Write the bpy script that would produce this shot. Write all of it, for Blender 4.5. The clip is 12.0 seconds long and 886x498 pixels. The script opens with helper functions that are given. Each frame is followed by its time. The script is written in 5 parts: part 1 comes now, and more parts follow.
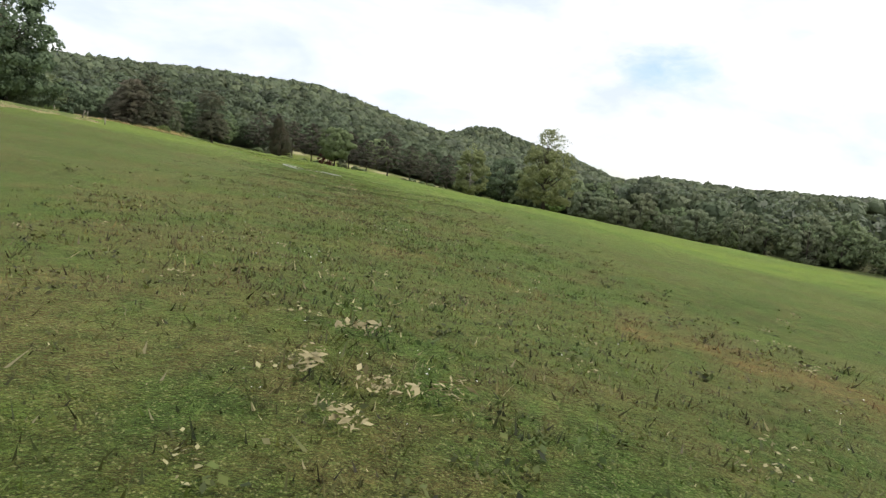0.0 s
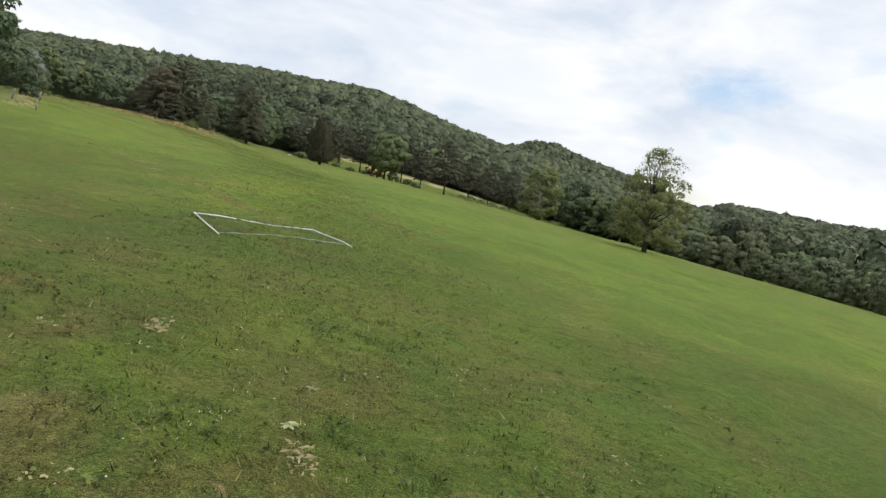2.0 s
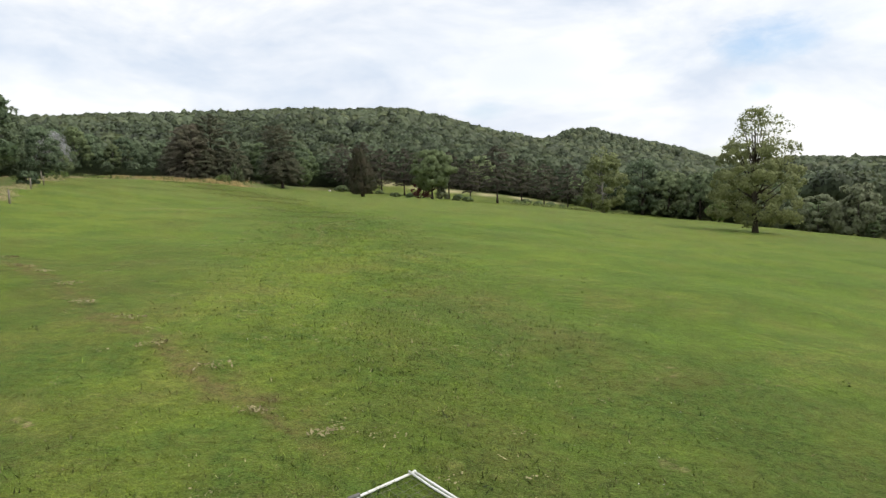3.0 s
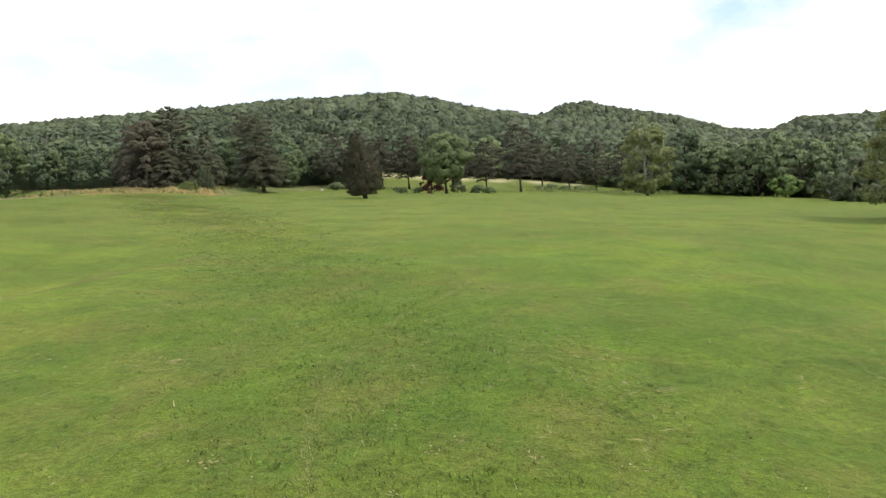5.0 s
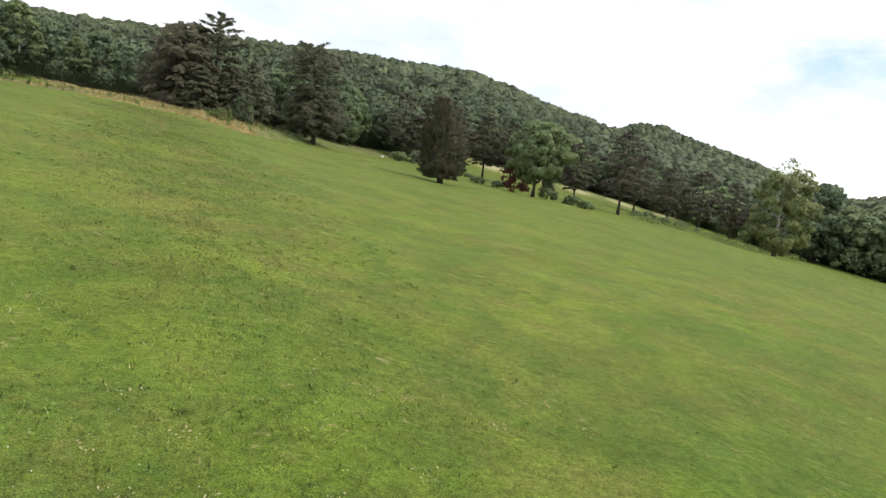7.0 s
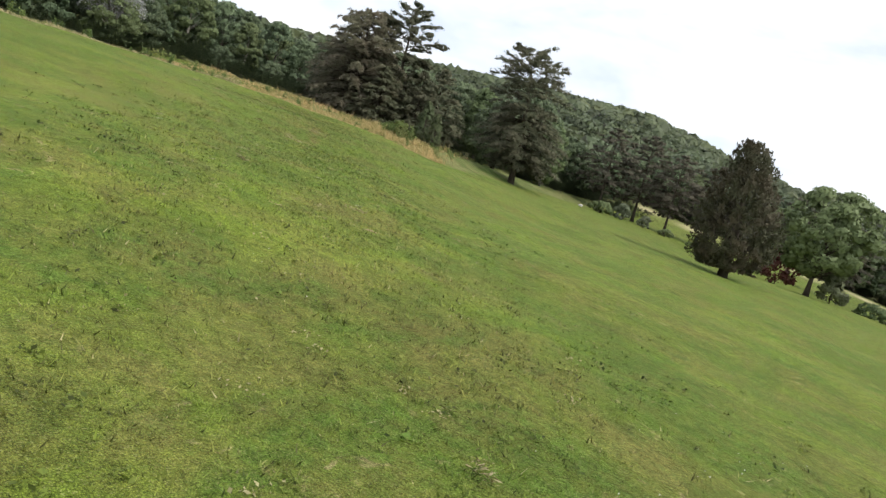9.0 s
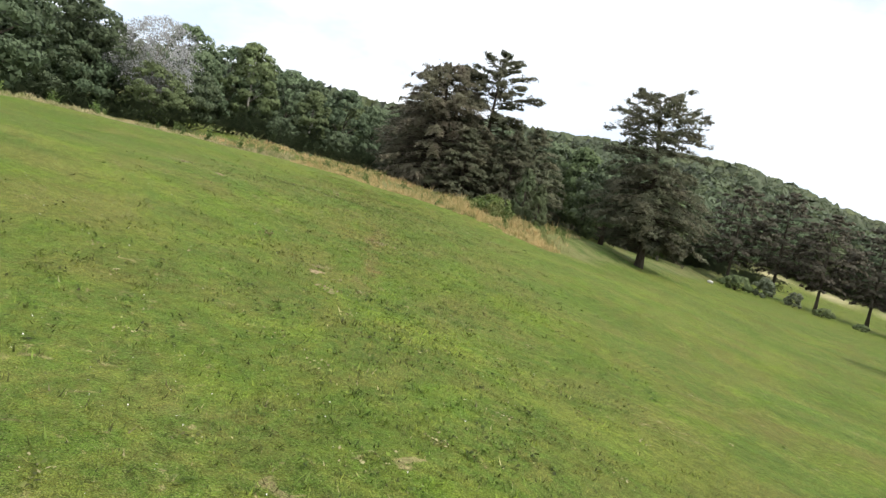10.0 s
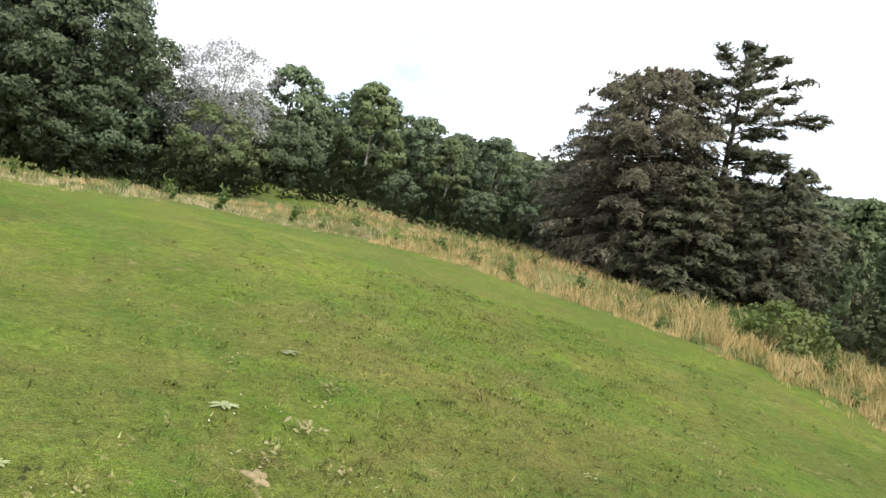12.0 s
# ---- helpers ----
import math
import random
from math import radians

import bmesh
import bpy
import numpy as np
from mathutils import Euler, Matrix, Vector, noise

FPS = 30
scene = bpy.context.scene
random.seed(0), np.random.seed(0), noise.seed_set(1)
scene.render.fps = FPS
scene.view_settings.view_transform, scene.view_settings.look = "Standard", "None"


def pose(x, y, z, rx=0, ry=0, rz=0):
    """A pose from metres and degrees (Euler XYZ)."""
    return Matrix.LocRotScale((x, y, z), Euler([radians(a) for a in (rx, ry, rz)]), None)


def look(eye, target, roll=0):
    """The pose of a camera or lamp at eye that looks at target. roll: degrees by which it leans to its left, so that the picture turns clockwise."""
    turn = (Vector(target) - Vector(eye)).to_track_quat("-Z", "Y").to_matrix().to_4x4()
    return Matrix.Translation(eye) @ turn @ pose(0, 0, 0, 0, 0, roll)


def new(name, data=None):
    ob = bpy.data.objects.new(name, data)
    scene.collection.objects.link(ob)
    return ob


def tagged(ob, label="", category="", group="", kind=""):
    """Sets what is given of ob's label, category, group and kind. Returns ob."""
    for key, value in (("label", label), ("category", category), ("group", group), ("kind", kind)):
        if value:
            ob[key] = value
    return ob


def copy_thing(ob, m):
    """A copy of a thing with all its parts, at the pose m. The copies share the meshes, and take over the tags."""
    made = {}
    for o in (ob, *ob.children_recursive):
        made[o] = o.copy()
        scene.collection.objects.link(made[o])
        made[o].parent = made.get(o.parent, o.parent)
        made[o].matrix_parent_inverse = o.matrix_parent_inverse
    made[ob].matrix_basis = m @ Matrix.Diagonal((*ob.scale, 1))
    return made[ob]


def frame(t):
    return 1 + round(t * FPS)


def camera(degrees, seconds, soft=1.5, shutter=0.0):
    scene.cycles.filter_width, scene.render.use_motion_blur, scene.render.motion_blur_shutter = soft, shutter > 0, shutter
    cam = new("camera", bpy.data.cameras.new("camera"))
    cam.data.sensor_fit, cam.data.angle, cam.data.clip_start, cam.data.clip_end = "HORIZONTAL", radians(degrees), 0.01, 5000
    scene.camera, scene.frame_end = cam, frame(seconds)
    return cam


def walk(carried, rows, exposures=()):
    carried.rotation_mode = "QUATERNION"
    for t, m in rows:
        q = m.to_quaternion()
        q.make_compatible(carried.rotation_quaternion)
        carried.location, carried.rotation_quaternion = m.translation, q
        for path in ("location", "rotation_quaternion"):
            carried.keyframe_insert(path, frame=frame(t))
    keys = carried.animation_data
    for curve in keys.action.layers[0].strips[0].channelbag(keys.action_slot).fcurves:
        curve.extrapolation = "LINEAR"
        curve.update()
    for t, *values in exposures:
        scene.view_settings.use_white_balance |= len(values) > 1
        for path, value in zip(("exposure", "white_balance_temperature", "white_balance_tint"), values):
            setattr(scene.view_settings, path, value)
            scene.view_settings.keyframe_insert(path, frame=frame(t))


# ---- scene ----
cam = camera(70.96, 12.0, 1.4)
ROWS = [
    (0.0, -0.87, 0.34, 5.45, 83.90, -4.87, -1.19),
    (0.5, -1.23, 8.06, 5.80, 85.70, 1.20, 3.38),
    (1.0, -1.89, 14.98, 6.31, 87.86, 0.22, 1.47),
    (1.5, -2.79, 21.53, 7.10, 87.67, -4.28, 3.63),
    (2.0, -3.75, 27.76, 7.28, 84.34, -8.08, 3.76),
    (2.5, -5.43, 34.23, 7.78, 84.45, -8.34, 6.54),
    (3.0, -7.46, 40.15, 8.36, 84.92, 2.12, 7.60),
    (3.2, -8.15, 42.45, 8.54, 85.26, 9.69, 8.33),
    (4.8, -14.78, 62.51, 10.19, 83.33, 4.52, 7.04),
    (5.0, -15.61, 65.11, 10.36, 83.41, 5.80, 6.80),
    (5.5, -17.57, 70.77, 10.49, 83.10, 4.83, 7.19),
    (6.0, -19.49, 76.40, 10.71, 82.72, 4.47, 7.66),
    (6.5, -21.80, 82.17, 11.00, 82.23, -0.60, 8.44),
    (6.7, -22.95, 84.88, 10.96, 82.11, -3.70, 9.30),
    (8.3, -33.10, 104.05, 10.18, 81.35, -16.11, 19.97),
    (8.5, -35.15, 106.08, 10.32, 81.45, -15.77, 20.86),
    (9.0, -39.42, 110.92, 11.02, 82.23, -14.46, 25.56),
    (9.5, -43.29, 116.47, 11.65, 84.63, -15.59, 28.61),
    (10.0, -48.06, 122.50, 12.26, 86.23, -12.00, 32.55),
    (10.5, -51.83, 127.51, 12.67, 87.15, -6.10, 36.42),
    (11.0, -55.02, 131.73, 12.88, 87.85, -8.16, 39.96),
    (11.5, -59.12, 136.63, 13.41, 88.43, -12.15, 43.79),
    (12.0, -62.43, 140.71, 13.92, 89.14, -10.91, 48.07),
]
walk(cam, [(t, pose(*row)) for t, *row in ROWS], [(0.0, -0.36), (1.0, -0.46), (1.5, -0.56), (2.0, -0.60), (3.1, -0.54), (4.7, -0.24), (8.6, -0.35), (9.4, -0.26), (12.0, -0.03)])

# ---- light: hazy summer sun through broken white cloud ----
SUN_AZ, SUN_EL = 86.0, 53.0      # degrees from +y towards +x, and above the horizon
sun_way = Vector((math.sin(radians(SUN_AZ)) * math.cos(radians(SUN_EL)), math.cos(radians(SUN_AZ)) * math.cos(radians(SUN_EL)), math.sin(radians(SUN_EL))))
sun = new("sun", bpy.data.lights.new("sun", "SUN"))
sun.data.energy, sun.data.angle, sun.data.color = 3.7, radians(1.5), (1.0, 0.95, 0.86)
sun.matrix_world = look((0, 0, 0), -sun_way)
sun.location = (60, 60, 120)

world = bpy.data.worlds.new("sky")
scene.world = world
world.use_nodes = True
wn, wl = world.node_tree.nodes, world.node_tree.links
wn.clear()


def wnode(kind, **sets):
    n = wn.new(kind)
    for key, value in sets.items():
        n.inputs[key].default_value = value
    return n


def wmath(op, a, b=None):
    n = wn.new("ShaderNodeMath")
    n.operation = op
    for i, v in enumerate((a, b)):
        if v is None:
            continue
        if isinstance(v, (int, float)):
            n.inputs[i].default_value = v
        else:
            wl.new(v, n.inputs[i])
    return n.outputs[0]


sky = wn.new("ShaderNodeTexSky")
sky.sky_type, sky.sun_disc = "NISHITA", False
sky.sun_elevation, sky.sun_rotation = radians(SUN_EL), radians(SUN_AZ)
sky_bg = wnode("ShaderNodeBackground", Strength=0.24)
wl.new(sky.outputs[0], sky_bg.inputs[0])
coord = wn.new("ShaderNodeTexCoord")
place = wn.new("ShaderNodeMapping")
place.inputs["Scale"].default_value = (1.0, 1.0, 2.6)
wl.new(coord.outputs["Generated"], place.inputs[0])
puff = wnode("ShaderNodeTexNoise", Scale=3.2, Detail=7.0, Roughness=0.56, Distortion=0.3)
wl.new(place.outputs[0], puff.inputs["Vector"])
wisp = wnode("ShaderNodeTexNoise", Scale=17.0, Detail=7.0, Roughness=0.6, Distortion=0.5)
wl.new(place.outputs[0], wisp.inputs["Vector"])
veil = wnode("ShaderNodeTexNoise", Scale=1.6, Detail=4.0, Roughness=0.5)
wl.new(place.outputs[0], veil.inputs["Vector"])


def sky_gap(az, el, wide, high):
    """A ragged opening in the cloud round a direction: 1 in its middle, 0 outside."""
    d = Vector((math.sin(radians(az)) * math.cos(radians(el)), math.cos(radians(az)) * math.cos(radians(el)), math.sin(radians(el))))
    right = Vector((d.y, -d.x, 0)).normalized()
    up = right.cross(d)
    total = None
    for axis, size in ((right, wide), (up, high)):
        dot = wn.new("ShaderNodeVectorMath")
        dot.operation = "DOT_PRODUCT"
        sub = wn.new("ShaderNodeVectorMath")
        sub.operation = "SUBTRACT"
        wl.new(coord.outputs["Generated"], sub.inputs[0])
        sub.inputs[1].default_value = d
        wl.new(sub.outputs[0], dot.inputs[0])
        dot.inputs[1].default_value = axis
        q = wmath("POWER", wmath("ABSOLUTE", wmath("DIVIDE", dot.outputs["Value"], size)), 2.0)
        total = q if total is None else wmath("ADD", total, q)
    ragged = wmath("ADD", total, wmath("MULTIPLY", wmath("SUBTRACT", puff.outputs[0], 0.5), 2.2))
    ragged = wmath("ADD", ragged, wmath("MULTIPLY", wmath("SUBTRACT", wisp.outputs[0], 0.48), 1.3))
    return wmath("MAXIMUM", wmath("SUBTRACT", 1.0, ragged), 0.0)


gaps = None
for az, el, wide, high, deep in ((20.0, 11.3, 0.080, 0.040, 0.78), (19.5, 7.2, 0.026, 0.018, 0.42), (29.0, 13.4, 0.045, 0.03, 0.40),
                                 (17.0, 2.2, 0.07, 0.02, 0.6), (-3.5, 7.4, 0.05, 0.018, 0.35), (0.6, 22.0, 0.12, 0.05, 0.35), (-46.0, 13.0, 0.55, 0.20, 0.20)):
    g = wmath("MULTIPLY", sky_gap(az, el, wide, high), deep)
    gaps = g if gaps is None else wmath("MAXIMUM", gaps, g)
wide_blue = wn.new("ShaderNodeMapRange")
wide_blue.inputs[1].default_value, wide_blue.inputs[2].default_value = 0.56, 0.78
wide_blue.inputs[3].default_value, wide_blue.inputs[4].default_value = 0.0, 0.35
wl.new(veil.outputs[0], wide_blue.inputs[0])
gaps = wmath("MINIMUM", wmath("MAXIMUM", gaps, wide_blue.outputs[0]), 1.0)
cloud_col = wn.new("ShaderNodeValToRGB")
cloud_col.color_ramp.elements[0].position, cloud_col.color_ramp.elements[0].color = 0.36, (0.665, 0.735, 0.845, 1)
cloud_col.color_ramp.elements[1].position, cloud_col.color_ramp.elements[1].color = 0.6, (1.0, 1.0, 1.0, 1)
wl.new(puff.outputs[0], cloud_col.inputs[0])
cloud_bg = wnode("ShaderNodeBackground", Strength=1.62)
wl.new(cloud_col.outputs[0], cloud_bg.inputs[0])
mix = wn.new("ShaderNodeMixShader")
wl.new(gaps, mix.inputs[0])
wl.new(cloud_bg.outputs[0], mix.inputs[1])
wl.new(sky_bg.outputs[0], mix.inputs[2])
wl.new(mix.outputs[0], wn.new("ShaderNodeOutputWorld").inputs[0])


# ---- materials ----
class Nodes:
    """A small helper to wire one node material."""

    def __init__(self, name):
        self.mat = bpy.data.materials.new(name)
        self.mat.use_nodes = True
        self.n, self.l = self.mat.node_tree.nodes, self.mat.node_tree.links
        self.n.clear()
        self.out = self.n.new("ShaderNodeOutputMaterial")
        self.pos = self.n.new("ShaderNodeTexCoord").outputs["Object"]

    def put(self, sock, v):
        if isinstance(v, (int, float)):
            sock.default_value = v
        elif isinstance(v, tuple):
            sock.default_value = (*v, 1) if len(v) == 3 and len(sock.default_value) == 4 else v
        else:
            self.l.new(v, sock)

    def noise(self, scale, detail=4.0, rough=0.55, at=None, distortion=0.0):
        n = self.n.new("ShaderNodeTexNoise")
        self.put(n.inputs["Vector"], at or self.pos)
        n.inputs["Scale"].default_value, n.inputs["Detail"].default_value = scale, detail
        n.inputs["Roughness"].default_value, n.inputs["Distortion"].default_value = rough, distortion
        return n.outputs[0]

    def stretched(self, sx, sy, sz, rz=0.0):
        m = self.n.new("ShaderNodeMapping")
        m.inputs["Scale"].default_value, m.inputs["Rotation"].default_value = (sx, sy, sz), (0, 0, radians(rz))
        self.l.new(self.pos, m.inputs[0])
        return m.outputs[0]

    def span(self, v, lo, hi, a=0.0, b=1.0):
        m = self.n.new("ShaderNodeMapRange")
        self.put(m.inputs[0], v)
        for i, q in enumerate((lo, hi, a, b)):
            m.inputs[i + 1].default_value = q
        return m.outputs[0]

    def math(self, op, a, b=0.0):
        m = self.n.new("ShaderNodeMath")
        m.operation = op
        self.put(m.inputs[0], a), self.put(m.inputs[1], b)
        return m.outputs[0]

    def blend(self, f, a, b, kind="MIX"):
        m = self.n.new("ShaderNodeMix")
        m.data_type, m.blend_type = "RGBA", kind
        self.put(m.inputs[0], f), self.put(m.inputs[6], a), self.put(m.inputs[7], b)
        return m.outputs[2]

    def island(self):
        return self.n.new("ShaderNodeNewGeometry").outputs["Random Per Island"]

    def attr(self, name):
        a = self.n.new("ShaderNodeAttribute")
        a.attribute_name = name
        return a.outputs["Fac"]

    def bump(self, height, strength=0.5, distance=0.05):
        b = self.n.new("ShaderNodeBump")
        b.inputs["Strength"].default_value, b.inputs["Distance"].default_value = strength, distance
        self.l.new(height, b.inputs["Height"])
        return b.outputs[0]

    def speckle(self, c, n, lo, hi):
        """Light and dark flecks of one colour."""
        v = self.span(n, 0.33, 0.67, lo, hi)
        k = self.n.new("ShaderNodeCombineColor")
        for i in range(3):
            self.l.new(v, k.inputs[i])
        return self.blend(1.0, c, k.outputs[0], "MULTIPLY")

    def upright(self, share):
        """The shading normal leaned towards the sky, as a mass of fine blades shades."""
        g = self.n.new("ShaderNodeNewGeometry").outputs["Normal"]
        m = self.n.new("ShaderNodeMix")
        m.data_type = "VECTOR"
        m.inputs[0].default_value = share
        self.l.new(g, m.inputs[4])
        m.inputs[5].default_value = (0, 0, 1)
        n = self.n.new("ShaderNodeVectorMath")
        n.operation = "NORMALIZE"
        self.l.new(m.outputs[1], n.inputs[0])
        return n.outputs[0]

    def massed(self, share, up=0.0):
        """The shading normal leaned towards the way the leaf clump faces, as a soft mass of leaves shades."""
        a = self.n.new("ShaderNodeAttribute")
        a.attribute_name = "mass"
        w = self.n.new("ShaderNodeVectorTransform")
        w.vector_type, w.convert_from, w.convert_to = "NORMAL", "OBJECT", "WORLD"
        self.l.new(a.outputs["Vector"], w.inputs[0])
        g = self.n.new("ShaderNodeNewGeometry").outputs["Normal"]
        m = self.n.new("ShaderNodeMix")
        m.data_type = "VECTOR"
        m.inputs[0].default_value = share
        self.l.new(g, m.inputs[4])
        self.l.new(w.outputs[0], m.inputs[5])
        u = self.n.new("ShaderNodeVectorMath")
        u.operation = "ADD"
        u.inputs[1].default_value = (0, 0, up)
        self.l.new(m.outputs[1], u.inputs[0])
        n = self.n.new("ShaderNodeVectorMath")
        n.operation = "NORMALIZE"
        self.l.new(u.outputs[0], n.inputs[0])
        return n.outputs[0]

    def surface(self, colour, rough=0.8, spec=0.3, normal=None, metal=0.0, sheer=0.0, sheer_col=None, nap=0.0):
        p = self.n.new("ShaderNodeBsdfPrincipled")
        self.put(p.inputs["Base Color"], colour), self.put(p.inputs["Roughness"], rough)
        p.inputs["Specular IOR Level"].default_value, p.inputs["Metallic"].default_value = spec, metal
        if nap:
            p.inputs["Sheen Weight"].default_value, p.inputs["Sheen Roughness"].default_value = nap, 0.2
            p.inputs["Sheen Tint"].default_value = (0.44, 0.75, 0.15, 1)
        if normal is not None:
            self.l.new(normal, p.inputs["Normal"])
        last = p.outputs[0]
        if sheer:
            t = self.n.new("ShaderNodeBsdfTranslucent")
            self.put(t.inputs[0], sheer_col if sheer_col is not None else colour)
            m = self.n.new("ShaderNodeMixShader")
            m.inputs[0].default_value = sheer
            self.l.new(last, m.inputs[1]), self.l.new(t.outputs[0], m.inputs[2])
            last = m.outputs[0]
        self.l.new(last, self.out.inputs[0])
        return self.mat


def leaf_mat(name, dark, light, dry=None, dry_share=0.0, sheer=0.3, vary=0.35, up=0.0, dry_size=0.5, mass=0.0, toned=False, even=0.12):
    m = Nodes(name)
    c = m.blend(m.span(m.island(), 0.0, 1.0, even, 1.0 - even), dark, light)
    c = m.blend(m.span(m.noise(0.35, 3.0), 0.35, 0.68), c, m.blend(0.5, c, light))
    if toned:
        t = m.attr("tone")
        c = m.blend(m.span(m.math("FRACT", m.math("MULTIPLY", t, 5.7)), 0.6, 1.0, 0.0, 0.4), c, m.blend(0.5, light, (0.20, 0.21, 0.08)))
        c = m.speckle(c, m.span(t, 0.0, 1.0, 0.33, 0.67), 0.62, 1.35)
    if dry:
        c = m.blend(m.math("MULTIPLY", m.span(m.noise(dry_size, 3.0), 0.45, 0.6), dry_share), c, dry)
    tone = m.n.new("ShaderNodeHueSaturation")
    rand = m.n.new("ShaderNodeObjectInfo").outputs["Random"]
    m.put(tone.inputs["Value"], m.span(rand, 0.0, 1.0, 1.0 - vary, 1.0 + vary))
    m.put(tone.inputs["Hue"], m.span(m.math("FRACT", m.math("MULTIPLY", rand, 7.3)), 0.0, 1.0, 0.49, 0.515))
    m.put(tone.inputs["Color"], c)
    return m.surface(tone.outputs[0], 0.62, 0.25, sheer=sheer, normal=m.massed(mass, up) if mass else m.upright(up) if up else None)


def bark_mat(name, dark, light):
    m = Nodes(name)
    n = m.noise(9.0, 6.0, 0.65, m.stretched(1, 1, 0.18))
    c = m.blend(m.span(n, 0.3, 0.7), dark, light)
    c = m.blend(m.span(m.noise(1.3), 0.5, 0.75, 0, 0.5), c, (0.10, 0.11, 0.07))
    return m.surface(c, 0.92, 0.15, m.bump(n, 0.8, 0.04))


def worn_track(m, xyz, a, b, half):
    """1 along a trodden line from a to b on the ground, ragged at its sides, 0 away from it."""
    long = math.hypot(b[0] - a[0], b[1] - a[1])
    ux, uy = (b[0] - a[0]) / long, (b[1] - a[1]) / long
    dx, dy = m.math("SUBTRACT", xyz.outputs[0], a[0]), m.math("SUBTRACT", xyz.outputs[1], a[1])
    way = m.math("ADD", m.math("MULTIPLY", dx, ux), m.math("MULTIPLY", dy, uy))
    off = m.math("ADD", m.math("MULTIPLY", dx, -uy), m.math("MULTIPLY", dy, ux))
    off = m.math("ABSOLUTE", m.math("ADD", off, m.span(m.noise(0.9, 5.0, 0.65), 0.3, 0.7, -half, half)))
    ends = m.math("MULTIPLY", m.span(way, 0.0, 1.5), m.span(way, long, long - 1.5))
    return m.math("MULTIPLY", m.math("MULTIPLY", m.span(off, half, 0.1 * half), ends), m.span(m.noise(3.0, 4.0, 0.6), 0.35, 0.6, 0.25, 0.9))


def turf_colour(m):
    """The lawn's colour by place: greens, yellowed and bare brown patches, mowing bands, a darker brownish south end.
    """
    broad = m.noise(0.055, 4.0, 0.6, distortion=0.6)
    middle = m.noise(0.42, 5.0, 0.6, distortion=0.4)
    small = m.noise(2.6, 5.0, 0.62)
    fine = m.noise(26.0, 4.0, 0.7)
    xyz = m.n.new("ShaderNodeSeparateXYZ")
    m.l.new(m.pos, xyz.inputs[0])
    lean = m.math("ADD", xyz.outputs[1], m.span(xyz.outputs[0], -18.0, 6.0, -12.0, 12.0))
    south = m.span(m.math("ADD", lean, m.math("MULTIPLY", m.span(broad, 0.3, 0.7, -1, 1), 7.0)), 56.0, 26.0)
    c = m.blend(m.span(m.noise(0.9, 6.0, 0.6, distortion=0.5), 0.34, 0.66), (0.063, 0.122, 0.011), (0.098, 0.172, 0.018))
    c = m.blend(m.span(small, 0.35, 0.7, 0, 0.55), c, (0.098, 0.146, 0.021))
    c = m.blend(m.span(broad, 0.40, 0.62, 0, 0.9), c, (0.150, 0.216, 0.024))
    west = m.math("MULTIPLY", m.span(xyz.outputs[0], -18.0, -38.0, 0.0, 0.55), m.span(xyz.outputs[1], 128.0, 108.0))
    c = m.blend(west, c, (0.166, 0.214, 0.034))
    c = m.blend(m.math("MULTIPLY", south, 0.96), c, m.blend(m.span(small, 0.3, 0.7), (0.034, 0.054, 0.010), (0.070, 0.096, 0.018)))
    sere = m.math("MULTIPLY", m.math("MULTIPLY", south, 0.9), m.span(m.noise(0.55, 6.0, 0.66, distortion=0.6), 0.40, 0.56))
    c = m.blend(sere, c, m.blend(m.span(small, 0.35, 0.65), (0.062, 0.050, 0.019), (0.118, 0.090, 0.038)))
    bands = m.noise(0.5, 3.0, 0.5, m.stretched(1.0, 0.06, 1.0, -24))
    c = m.blend(m.span(bands, 0.50, 0.66, 0, 0.40), c, (0.078, 0.120, 0.017))
    brown = m.math("MULTIPLY", m.span(middle, 0.45, 0.62), m.span(m.noise(0.12, 3.0), 0.34, 0.54))
    c = m.blend(m.math("MULTIPLY", brown, m.span(small, 0.35, 0.6, 0.25, 0.62)), c, m.blend(south, (0.168, 0.162, 0.048), (0.084, 0.076, 0.029)))
    dryer = m.math("MULTIPLY", m.span(xyz.outputs[1], 96.0, 110.0, 0.0, 0.55), m.span(m.noise(0.7, 5.0, 0.65, distortion=0.6), 0.38, 0.60))
    c = m.blend(dryer, c, (0.152, 0.130, 0.048))
    c = m.blend(m.math("MULTIPLY", m.span(m.noise(1.7, 5.0, 0.7, distortion=0.8), 0.54, 0.66), m.span(m.noise(0.23, 3.0), 0.40, 0.58, 0.0, 0.75)), c, (0.052, 0.088, 0.016))
    thin = m.math("MULTIPLY", m.span(m.noise(0.21, 5.0, 0.62, distortion=0.7), 0.48, 0.64, 0.0, 0.45), m.span(small, 0.3, 0.62, 0.5, 1.0))
    c = m.blend(thin, c, m.blend(south, (0.112, 0.106, 0.032), (0.072, 0.064, 0.024)))
    straw = m.math("MULTIPLY", m.span(m.noise(1.1, 5.0, 0.65), 0.60, 0.74), m.span(small, 0.5, 0.62))
    c = m.blend(m.math("MULTIPLY", straw, 0.55), c, (0.262, 0.250, 0.105))
    c = m.blend(worn_track(m, xyz, (-1.6, 11.2), (4.5, 4.0), 0.85), c, (0.135, 0.082, 0.034))
    c = m.blend(worn_track(m, xyz, (-60.2, 138.0), (-54.6, 131.0), 0.28), c, (0.17, 0.125, 0.055))
    c = m.blend(worn_track(m, xyz, (-24.0, 57.5), (-9.2, 46.4), 0.42), c, (0.135, 0.098, 0.045))
